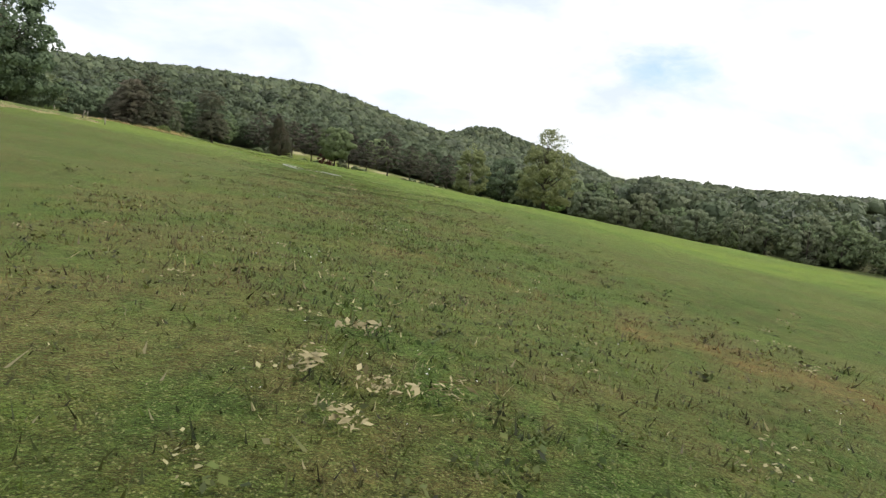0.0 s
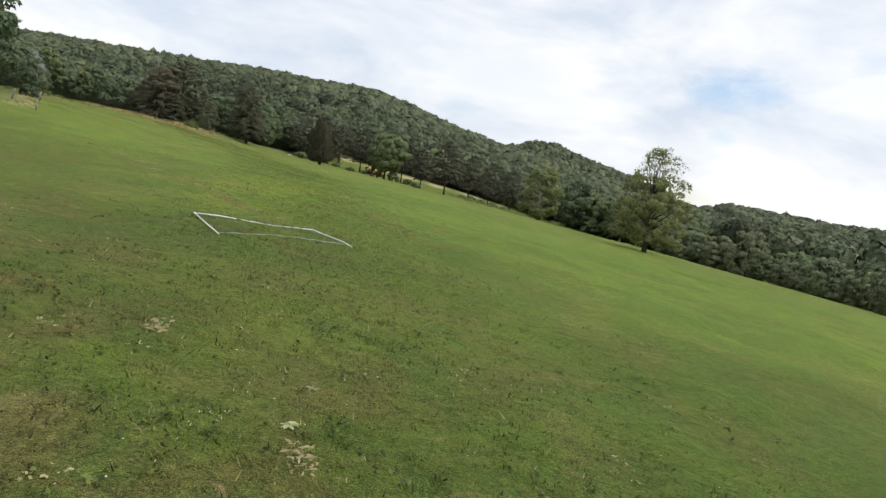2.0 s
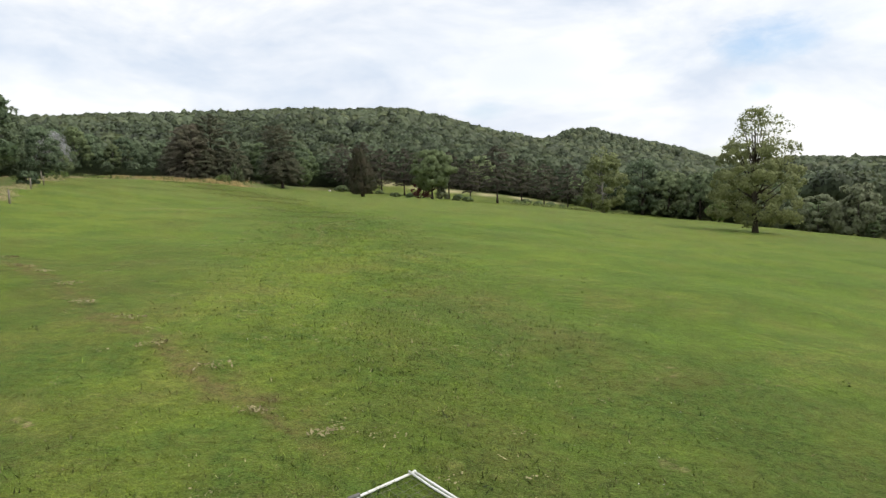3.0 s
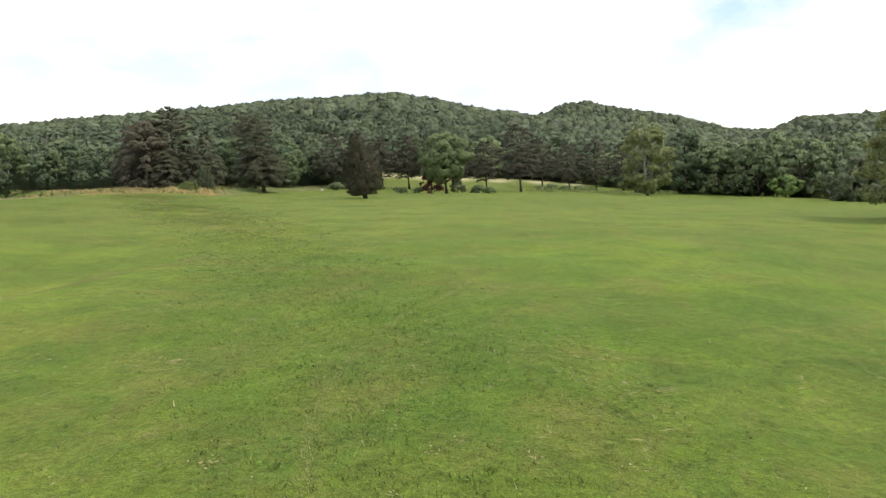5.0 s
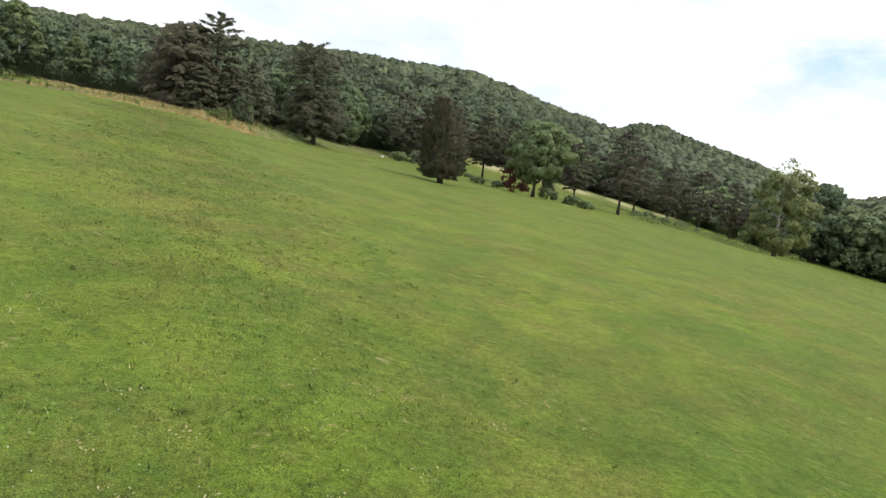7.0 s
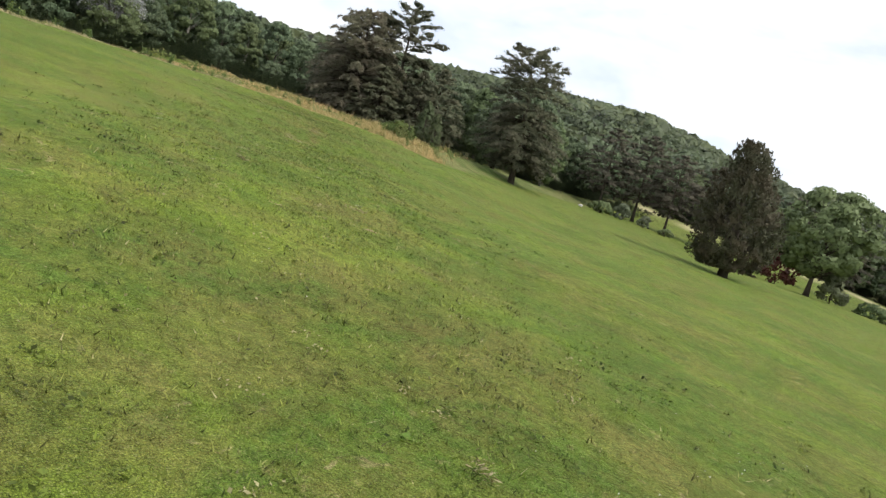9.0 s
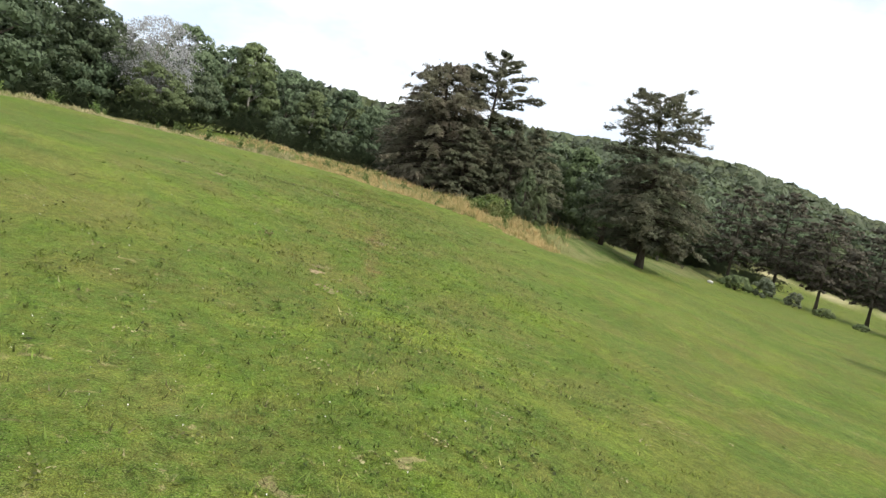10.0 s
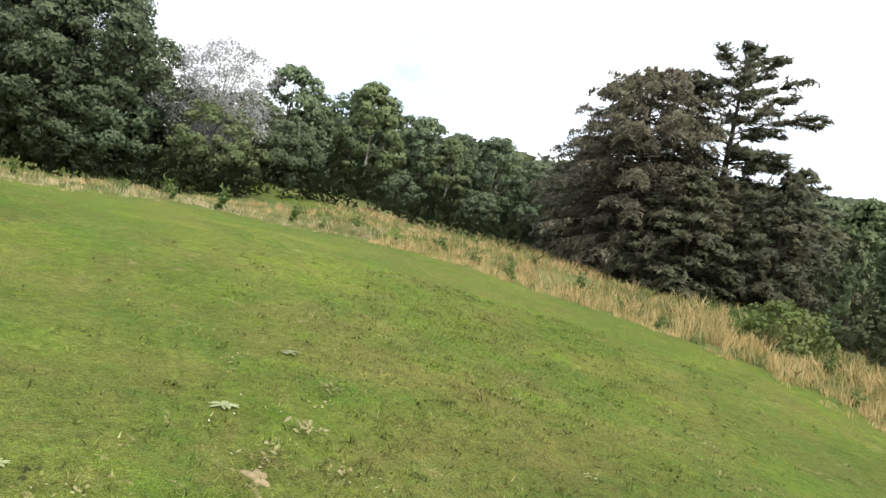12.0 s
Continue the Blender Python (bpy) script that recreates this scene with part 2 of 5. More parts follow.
    coarse = m.math("MULTIPLY", m.span(m.noise(0.33, 4.0, 0.6, distortion=0.8), 0.46, 0.58), m.span(m.noise(4.5, 4.0, 0.65), 0.40, 0.58, 0.2, 1.0))
    c = m.blend(m.math("MULTIPLY", coarse, 0.75), c, m.blend(south, (0.062, 0.122, 0.018), (0.036, 0.068, 0.013)))
    scraps = m.math("MULTIPLY", m.span(m.noise(3.6, 4.0, 0.6, distortion=1.0), 0.62, 0.69), m.span(m.noise(0.27, 3.0), 0.42, 0.6))
    c = m.blend(m.math("MULTIPLY", scraps, 0.7), c, m.blend(south, (0.30, 0.262, 0.140), (0.150, 0.122, 0.062)))
    c = m.speckle(c, m.span(m.noise(7.0, 5.0, 0.72, distortion=0.5), 0.34, 0.60, 0.33, 0.67), 0.70, 1.20)
    c = m.speckle(c, m.span(m.noise(0.75, 5.0, 0.6, distortion=0.6), 0.32, 0.68, 0.33, 0.67), 0.86, 1.22)
    c = m.blend(1.0, c, (1.025, 0.943, 0.90), "MULTIPLY")
    return c, small, fine


def ground_mat():
    m = Nodes("mown_field")
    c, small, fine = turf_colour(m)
    cell = m.n.new("ShaderNodeTexVoronoi")
    cell.inputs["Scale"].default_value = 105.0
    m.l.new(m.pos, cell.inputs["Vector"])
    pick = m.n.new("ShaderNodeSeparateColor")
    m.l.new(cell.outputs["Color"], pick.inputs[0])
    c = m.speckle(c, m.span(pick.outputs[0], 0.0, 1.0, 0.33, 0.67), 0.50, 1.52)
    # cell edges darkened: shade between grass blades painted into the ground colour
    c = m.speckle(c, m.span(cell.outputs["Distance"], 0.1, 0.7, 0.67, 0.33), 0.62, 1.3)
    c = m.blend(m.span(pick.outputs[1], 0.93, 0.95, 0.0, 0.45), c, (0.30, 0.30, 0.12))
    c = m.speckle(c, m.noise(9.0, 4.0, 0.65), 0.82, 1.15)
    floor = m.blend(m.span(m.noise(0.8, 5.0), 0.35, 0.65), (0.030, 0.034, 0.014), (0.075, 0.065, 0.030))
    hay = m.blend(m.span(m.noise(0.7, 5.0), 0.35, 0.65), (0.36, 0.31, 0.17), (0.50, 0.44, 0.27))
    meadow = m.blend(m.span(m.noise(0.5, 6.0), 0.4, 0.62), (0.07, 0.095, 0.026), (0.18, 0.165, 0.07))
    c = m.blend(m.attr("meadow"), c, meadow)
    c = m.blend(m.attr("hay"), c, hay)
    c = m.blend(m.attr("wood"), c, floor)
    h = m.math("ADD", m.math("MULTIPLY", small, 1.2), m.math("MULTIPLY", fine, 0.45))
    return m.surface(c, 0.9, 0.12, m.bump(h, 0.9, 0.07), nap=0.36)


def blade_mat():
    m = Nodes("grass_blades")
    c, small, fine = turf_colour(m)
    one = m.island()
    tint = m.math("FRACT", m.math("MULTIPLY", one, 13.7))
    c = m.blend(m.span(tint, 0.0, 1.0, 0.0, 0.14), c, (0.17, 0.25, 0.045))
    c = m.blend(m.span(tint, 0.94, 0.95, 0.0, 0.6), c, (0.36, 0.31, 0.18))
    c = m.speckle(c, m.span(one, 0.0, 1.0, 0.33, 0.67), 0.22, 2.15)
    return m.surface(c, 0.55, 0.25, sheer=0.32, normal=m.upright(0.32))


def low_weed_mat(name, dark, light):
    """Coarse leaves that take the lawn's tone where they stand."""
    m = Nodes(name)
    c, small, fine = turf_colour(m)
    c = m.blend(0.22, c, (0.052, 0.110, 0.020))
    c = m.speckle(c, m.span(m.island(), 0.0, 1.0, 0.33, 0.67), dark, light)
    return m.surface(c, 0.6, 0.25, sheer=0.28, normal=m.upright(0.35))


MAT = {
    "ground": ground_mat(),
    "blade": blade_mat(),
    "straw": leaf_mat("tall_dry_grass", (0.34, 0.25, 0.105), (0.74, 0.55, 0.28), (0.17, 0.20, 0.05), 0.5, 0.4, 0.0, 0.3, 1.1),
    "pale_straw": leaf_mat("pale_dry_grass", (0.29, 0.26, 0.115), (0.66, 0.58, 0.33), (0.17, 0.215, 0.06), 0.75, 0.4, 0.0, 0.3, 0.9),
    "weed": leaf_mat("green_weeds", (0.07, 0.12, 0.028), (0.18, 0.24, 0.065), (0.30, 0.25, 0.11), 0.3, 0.3, 0.15, 0.4),
    "coarse": low_weed_mat("coarse_grass", 0.40, 2.2),
    "plantain": low_weed_mat("low_weed_leaves", 0.30, 2.0),
    "oak": leaf_mat("oak_leaves", (0.034, 0.058, 0.030), (0.200, 0.258, 0.140), vary=0.22, mass=0.6),
    # lifted above oak's tones: haze over the valley is put into the leaves
    "oak_far": leaf_mat("hazed_far_oak_leaves", (0.074, 0.106, 0.050), (0.235, 0.288, 0.136), sheer=0.24, vary=0.45, mass=0.7, up=0.25),
    "oak_light": leaf_mat("ash_leaves", (0.078, 0.116, 0.047), (0.200, 0.250, 0.112), vary=0.2, mass=0.75),
    "sycamore": leaf_mat("sycamore_leaves", (0.135, 0.158, 0.060), (0.325, 0.345, 0.155), sheer=0.45, vary=0.1, mass=0.5),
    # sky glare through the thin crown is put into this leaf colour
    "pale": leaf_mat("sky_paled_leaves", (0.19, 0.20, 0.18), (0.48, 0.48, 0.48), sheer=0.3, vary=0.0, up=0.4),
    "pine": leaf_mat("pine_needles", (0.066, 0.080, 0.048), (0.195, 0.205, 0.122), (0.175, 0.152, 0.102), 0.5, 0.4, 0.2, 0.1, mass=0.75),
    "brown_pine": leaf_mat("fading_pine_needles", (0.110, 0.108, 0.072), (0.255, 0.238, 0.158), (0.240, 0.192, 0.150), 0.65, 0.4, 0.15, 0.1, mass=0.75),
    "far_pine": leaf_mat("far_pine_needles", (0.066, 0.066, 0.046), (0.160, 0.150, 0.104), (0.135, 0.112, 0.085), 0.5, 0.35, 0.15, 0.1, mass=0.75),
    "cedar": leaf_mat("cedar_scale_leaves", (0.042, 0.049, 0.024), (0.110, 0.112, 0.056), (0.125, 0.092, 0.058), 0.5, 0.2, 0.1, mass=0.55),
    "cedar_green": leaf_mat("green_cedar_leaves", (0.068, 0.092, 0.042), (0.185, 0.220, 0.108), (0.15, 0.14, 0.08), 0.4, 0.2, 0.1, mass=0.55),
    "bright": leaf_mat("bright_green_leaves", (0.11, 0.17, 0.045), (0.27, 0.35, 0.11), vary=0.1, mass=0.7),
    "olive": leaf_mat("olive_leaves", (0.088, 0.120, 0.048), (0.225, 0.275, 0.128), sheer=0.35, vary=0.1, mass=0.5),
    "red": leaf_mat("copper_leaves", (0.10, 0.036, 0.030), (0.19, 0.085, 0.062), vary=0.1),
    "grey_leaf": leaf_mat("grey_green_leaves", (0.10, 0.125, 0.068), (0.25, 0.28, 0.16), vary=0.2, mass=0.6),
    "white_leaf": leaf_mat("white_flowering_leaves", (0.11, 0.14, 0.075), (0.27, 0.29, 0.20), vary=0.1, mass=0.5),
    # distance haze is put into these muted canopy colours
    "ridge": leaf_mat("hazed_ridge_canopy", (0.052, 0.074, 0.041), (0.104, 0.130, 0.068), sheer=0.12, vary=0.05, mass=0.92, toned=True, even=0.42),
    "twig": bark_mat("dry_twigs", (0.055, 0.047, 0.039), (0.155, 0.135, 0.112)),
    "bark": bark_mat("dark_bark", (0.035, 0.028, 0.021), (0.12, 0.10, 0.08)),
    "pale_bark": bark_mat("pale_bark", (0.22, 0.20, 0.17), (0.46, 0.43, 0.38)),
}


def paint_mat():
    m = Nodes("white_plastic_pipe")
    c = m.blend(m.span(m.noise(3.0, 5.0), 0.4, 0.75), (0.80, 0.80, 0.77), (0.62, 0.61, 0.55))
    return m.surface(c, 0.45, 0.4, m.bump(m.noise(30.0), 0.1, 0.005))


def plain_mat(name, a, b, rough=0.8, scale=6.0):
    m = Nodes(name)
    n = m.noise(scale, 5.0)
    return m.surface(m.blend(m.span(n, 0.3, 0.7), a, b), rough, 0.25, m.bump(n, 0.3, 0.01))


MAT["pipe"] = paint_mat()
MAT["coupling"] = plain_mat("grey_tape", (0.10, 0.10, 0.09), (0.22, 0.21, 0.19))
MAT["net"] = plain_mat("weathered_net_cord", (0.12, 0.13, 0.09), (0.24, 0.24, 0.18))
MAT["stone"] = plain_mat("pale_stone", (0.42, 0.41, 0.38), (0.70, 0.69, 0.65))
MAT["dock"] = leaf_mat("broad_weed_leaves", (0.24, 0.28, 0.11), (0.46, 0.49, 0.27), sheer=0.3, vary=0.2)
MAT["hay"] = leaf_mat("yellowed_grass", (0.21, 0.22, 0.075), (0.38, 0.37, 0.15), sheer=0.3, vary=0.0, up=0.5)
MAT["rope"] = plain_mat("pale_net_rope", (0.36, 0.36, 0.31), (0.52, 0.51, 0.46))
MAT["post"] = plain_mat("weathered_wood", (0.16, 0.13, 0.10), (0.34, 0.30, 0.25))
MAT["soil"] = plain_mat("dry_bare_soil", (0.20, 0.155, 0.085), (0.36, 0.29, 0.165), 0.95, 22.0)
MAT["litter"] = leaf_mat("dead_leaves", (0.17, 0.145, 0.065), (0.36, 0.315, 0.17), sheer=0.15)
MAT["clover"] = leaf_mat("clover_heads", (0.50, 0.50, 0.42), (0.75, 0.75, 0.68), sheer=0.2)


# ---- the lie of the land ----
MID = (-17.6, 70.8)     # the valley's middle, from which the ridges are described
RIDGE_AZ = (-180, -90, -60, -42, -36, -29, -21, -11, -7, -2, 2.6, 8, 13.5, 18, 20, 23.4, 28, 32, 60, 100, 180)
RIDGE_UP = (4, 6.0, 6.5, 6.8, 7.2, 7.5, 7.8, 7.7, 6.8, 5.4, 4.4, 3.4, 2.5, 1.2, 0.8, 1.8, 1.5, 1.2, 1.1, 2, 4)
PEAK_AZ = (-6, 0, 2.6, 4.7, 6.6, 8.9, 13.5, 18, 24)
PEAK_UP = (2.0, 3.6, 4.6, 5.15, 5.25, 4.4, 3.2, 1.5, 0.5)
RIDGE_R, PEAK_R = 760.0, 1250.0


def squash(v, lo, hi, soft):
    """v held between lo and hi with rounded ends."""
    v = lo + soft * np.logaddexp(0, (np.asarray(v, float) - lo) / soft)
    return hi - soft * np.logaddexp(0, (hi - v) / soft)


def smooth(e):
    e = np.clip(e, 0, 1)
    return e * e * (3 - 2 * e)


wave_rng = random.Random(5)
WAVES = [(wave_rng.random() * 6.28, 5.0 * 1.35 ** k, wave_rng.random() * 6.28) for k in range(9)]


EDGE = [(-36, 46), (-41, 76), (-52, 90), (-62, 104), (-70, 118), (-77, 131), (-82, 139.5), (-86, 147), (-86, 152), (-82.8, 155.6), (-77.6, 159.2), (-70, 159.8), (-66, 158.8), (-62.5, 158.7)]
EDGE_X = [p[0] for p in EDGE[:10]]
EDGE_Y = [p[1] for p in EDGE[:10]]


def bank(x, y):
    """The low bank that carries the rough strip and the wood behind it."""
    past = np.maximum(y - np.interp(x, (-86, -83.5, -78, -70, -61), (152, 156.5, 160, 160.5, 158)), (np.interp(y, EDGE_Y, EDGE_X) - x) * 0.85)
    knoll = 0.45 * smooth((-66 - x) / 14) * smooth((162 - y) / 10) * smooth((y - 95) / 20) * (1 - smooth((past - 0.8) / 5.0))
    return knoll + np.interp(y, (150, 160), (0.0, 0.65)) * smooth(past / 6.5) * smooth((-60 - x) / 5)


def land(x, y):
    """Height of the ground at x, y (numbers or arrays)."""
    x, y = np.asarray(x, float), np.asarray(y, float)
    shelf = -90 - 60 * smooth((y - 150) / 26)      # west of the rough strip the slope eases off
    u, v = squash(x, shelf, 80, 10) / 70, (squash(y, -60, 235, 14) - 112) / 70
    z = 4.393 - 8.27 * u - 0.332 * v - 0.452 * u * u - 0.032 * u * v - 0.395 * v * v
    dx, dy = x - MID[0], y - MID[1]
    r, az = np.hypot(dx, dy), np.degrees(np.arctan2(dx, dy))
    base = 4.393 - 8.27 * u
    crest = 10.5 + RIDGE_R * np.tan(np.radians(np.interp(az, RIDGE_AZ, RIDGE_UP))) - 15.0
    rise = np.clip((r - 125) / (RIDGE_R - 125), 0, None)
    z = z + (crest - base) * np.where(rise < 1, smooth(np.clip(rise, 0, 1)) * 0.75 + 0.25 * np.clip(rise, 0, 1) ** 2, 1) * np.where(r > RIDGE_R, np.clip(1 - (r - RIDGE_R) / 900, 0.35, 1), 1)
    peak = 10.5 + PEAK_R * np.tan(np.radians(np.interp(az, PEAK_AZ, PEAK_UP, left=0.0, right=0.0))) - 15.0
    far = np.exp(-((r - PEAK_R) / 240.0) ** 2)
    z = np.where(r > RIDGE_R, np.maximum(z, z + (peak - z) * far), z)
    z = z + bank(x, y)
    for a, w, shift in WAVES:
        z = z + 0.010 * w ** 0.6 * np.sin((x * math.cos(a) + y * math.sin(a)) * 6.28 / w + shift)
    return z


def along(points, step):
    """Places every step metres on a line of points, with the way on."""
    out = []
    for (ax, ay), (bx, by) in zip(points, points[1:]):
        n = max(1, int(math.hypot(bx - ax, by - ay) / step))
        out += [(ax + (bx - ax) * i / n, ay + (by - ay) * i / n, math.atan2(by - ay, bx - ax)) for i in range(n)]
    return out




# ---- mesh helpers ----
def flat_mesh(name, verts, k, mats, mass=None, tone=None):
    """A mesh of separate k-cornered faces from an array of corners; mass: the way each face's clump faces, tone: its tint."""
    verts = np.ascontiguousarray(verts, dtype=np.float32).reshape(-1, 3)
    me, n = bpy.data.meshes.new(name), len(verts)
    me.vertices.add(n), me.loops.add(n), me.polygons.add(n // k)
    me.vertices.foreach_set("co", verts.ravel())
    me.loops.foreach_set("vertex_index", np.arange(n, dtype=np.int32))
    me.polygons.foreach_set("loop_start", np.arange(0, n, k, dtype=np.int32))
    if mass is not None:
        at = me.attributes.new("mass", "FLOAT_VECTOR", "POINT")
        at.data.foreach_set("vector", np.repeat(np.ascontiguousarray(mass, dtype=np.float32).reshape(-1, 3), k, 0).ravel())
    if tone is not None:
        at = me.attributes.new("tone", "FLOAT", "POINT")
        at.data.foreach_set("value", np.repeat(np.asarray(tone, dtype=np.float32).ravel(), k))
    me.update(calc_edges=True)
    for m in (mats if isinstance(mats, list) else [mats]):
        me.materials.append(m)
    return me


def bm_mesh(name, bm, mat):
    me = bpy.data.meshes.new(name)
    bm.to_mesh(me)
    bm.free()
    for p in me.polygons:
        p.use_smooth = True
    me.materials.append(mat)
    return me


def part(name, me, parent, label=""):
    ob = new(name, me)
    ob.parent = parent
    return tagged(ob, label) if label else ob


def tube(bm, points, radii, sides=7):
    """A tapered pipe through points."""
    rings, ref = [], Vector((0.31, 0.95, 0.05))
    for i, p in enumerate(points):
        p = Vector(p)
        a, b = Vector(points[max(i - 1, 0)]), Vector(points[min(i + 1, len(points) - 1)])
        d = (b - a).normalized()
        s = d.cross(ref if abs(d.dot(ref)) < 0.95 else Vector((1, 0, 0))).normalized()
        t = d.cross(s)
        rings.append([bm.verts.new(p + (s * math.cos(q) + t * math.sin(q)) * radii[i]) for q in (2 * math.pi * j / sides for j in range(sides))])
    for a, b in zip(rings, rings[1:]):
        for j in range(sides):
            bm.faces.new((a[j], a[(j + 1) % sides], b[(j + 1) % sides], b[j]))
    bm.faces.new(rings[0][::-1]), bm.faces.new(rings[-1])


def unit(v):
    return v / np.maximum(np.linalg.norm(v, axis=-1, keepdims=True), 1e-9)


def cards(rng, centre, normal, size, ratio=0.62, droop=None, three=False):
    """Leaf sprays: four- or three-cornered, pointed, facing normal, turned at random in their plane."""
    n = len(centre)
    w = unit(rng.normal(size=(n, 3))) if droop is None else droop
    a = unit(np.cross(normal, w))
    b = unit(np.cross(normal, a))
    size = np.broadcast_to(size, (n,))[:, None]
    bend = normal * size * 0.22
    if three:
        return np.stack([centre - b * size - bend, centre + a * size * ratio * 1.1 + b * size * 0.75, centre - a * size * ratio + b * size * 0.95 + bend], 1)
    return np.stack([centre - b * size, centre + a * size * ratio - bend * 0.6, centre + b * size, centre - a * size * ratio + bend], 1)


def trunk_mesh(name, rng, height, foot, lean, limbs, mat, top=0.15):
    """A bending tapered trunk with a flared foot, and limbs out to the given places."""
    bm = bmesh.new()
    n = 8
    pts, radii = [], []
    wob = rng.normal(size=2) * 0.02 * height
    for i in range(n + 1):
        f = i / n
        pts.append((lean[0] * f * f + wob[0] * math.sin(f * 3), lean[1] * f * f + wob[1] * math.sin(f * 2.4), height * f - (0.25 if i == 0 else 0)))
        radii.append(foot * ((1 - f) * (1 - top) + top) * (1.45 if i == 0 else 1.0))
    tube(bm, pts, radii, 9)
    for end in limbs:
        end = Vector(end)
        f = min(max((end.z * 0.62) / height, 0.12), 0.95)
        k = f * n
        i = min(int(k), n - 1)
        start = Vector(pts[i]).lerp(Vector(pts[i + 1]), k - i)
        r = foot * ((1 - f) * 0.5 + 0.12)
        mid = start.lerp(end, 0.5) + Vector((0, 0, -0.06 * (end - start).length))
        tube(bm, [start, mid, end], [r, r * 0.6, r * 0.18], 5)
    return bm_mesh(name, bm, mat)


def crown_points(rng, count, low, high, radius, profile, shell=0.5):
    """Clump centres inside a crown whose half-width at each height is radius * profile(f)."""
    f = rng.random(count)
    a = rng.random(count) * 2 * math.pi
    q = np.sqrt(shell + (1 - shell) * rng.random(count))
    w = np.array([profile(v) for v in f]) * radius * q
    lobes = 1 + 0.16 * np.sin(a * 3 + f * 5) + 0.10 * np.sin(a * 5 - f * 9)
    return np.stack([np.cos(a) * w * lobes, np.sin(a) * w * lobes, low + (high - low) * f], 1)


def broad_crown(rng, low, high, radius, clumps, each, leaf, spread, profile, shell=0.45, flat=0.75):
    """A crown of leaf clumps; returns card corners and clump centres."""
    c = crown_points(rng, clumps, low, high, radius, profile, shell)
    mid = np.array([0, 0, low + (high - low) * 0.42])
    out = unit(c - mid)
    r = spread * (0.7 + 0.6 * rng.random(clumps))
    d = unit(rng.normal(size=(clumps, each, 3)) + out[:, None] * 0.75 + np.array([0, 0, 0.25]))
    p = c[:, None] + d * (r[:, None] * (0.55 + 0.5 * rng.random((clumps, each))))[..., None] * np.array([1, 1, flat])
    n = unit(d + rng.normal(size=d.shape) * 0.45)
    return cards(rng, p.reshape(-1, 3), n.reshape(-1, 3), leaf * (0.6 + 0.8 * rng.random(clumps * each)), 0.7, three=True), c, unit(d * 0.75 + out[:, None] * 0.5 + np.array([0, 0, 0.1])).reshape(-1, 3)


def broad_tree(name, seed, height, radius, clear, leaf_key, foot, clumps=90, each=42, leaf=0.34, spread=1.0, profile=None, lean=(0, 0), bark="bark", shell=0.45, limbs=16, cut=None):
    rng = np.random.default_rng(seed)
    profile = profile or (lambda f: math.sin(math.pi * min(1, 0.12 + 0.88 * f) ** 0.8) ** 0.6)
    quads, centres, mass = broad_crown(rng, clear, height - spread * 0.5, radius, clumps, each, leaf, spread, profile, shell)
    if cut is not None:
        keep = cut(quads.mean(1), rng)
        quads, mass = quads[keep], mass[keep]
    f = np.clip(quads[..., 2:3] / height, 0, 1) ** 2
    quads = quads + f * np.array([lean[0], lean[1], 0])
    tree = new(name)
    ends = centres[rng.permutation(len(centres))[:limbs]] * np.array([0.9, 0.9, 0.97])
    part("trunk", trunk_mesh(name + "_trunk", rng, height * 0.82, foot, lean, [tuple(e) for e in ends], MAT[bark]), tree)
    part("crown", flat_mesh(name + "_crown", quads, 3, MAT[leaf_key], mass), tree)
    return tree


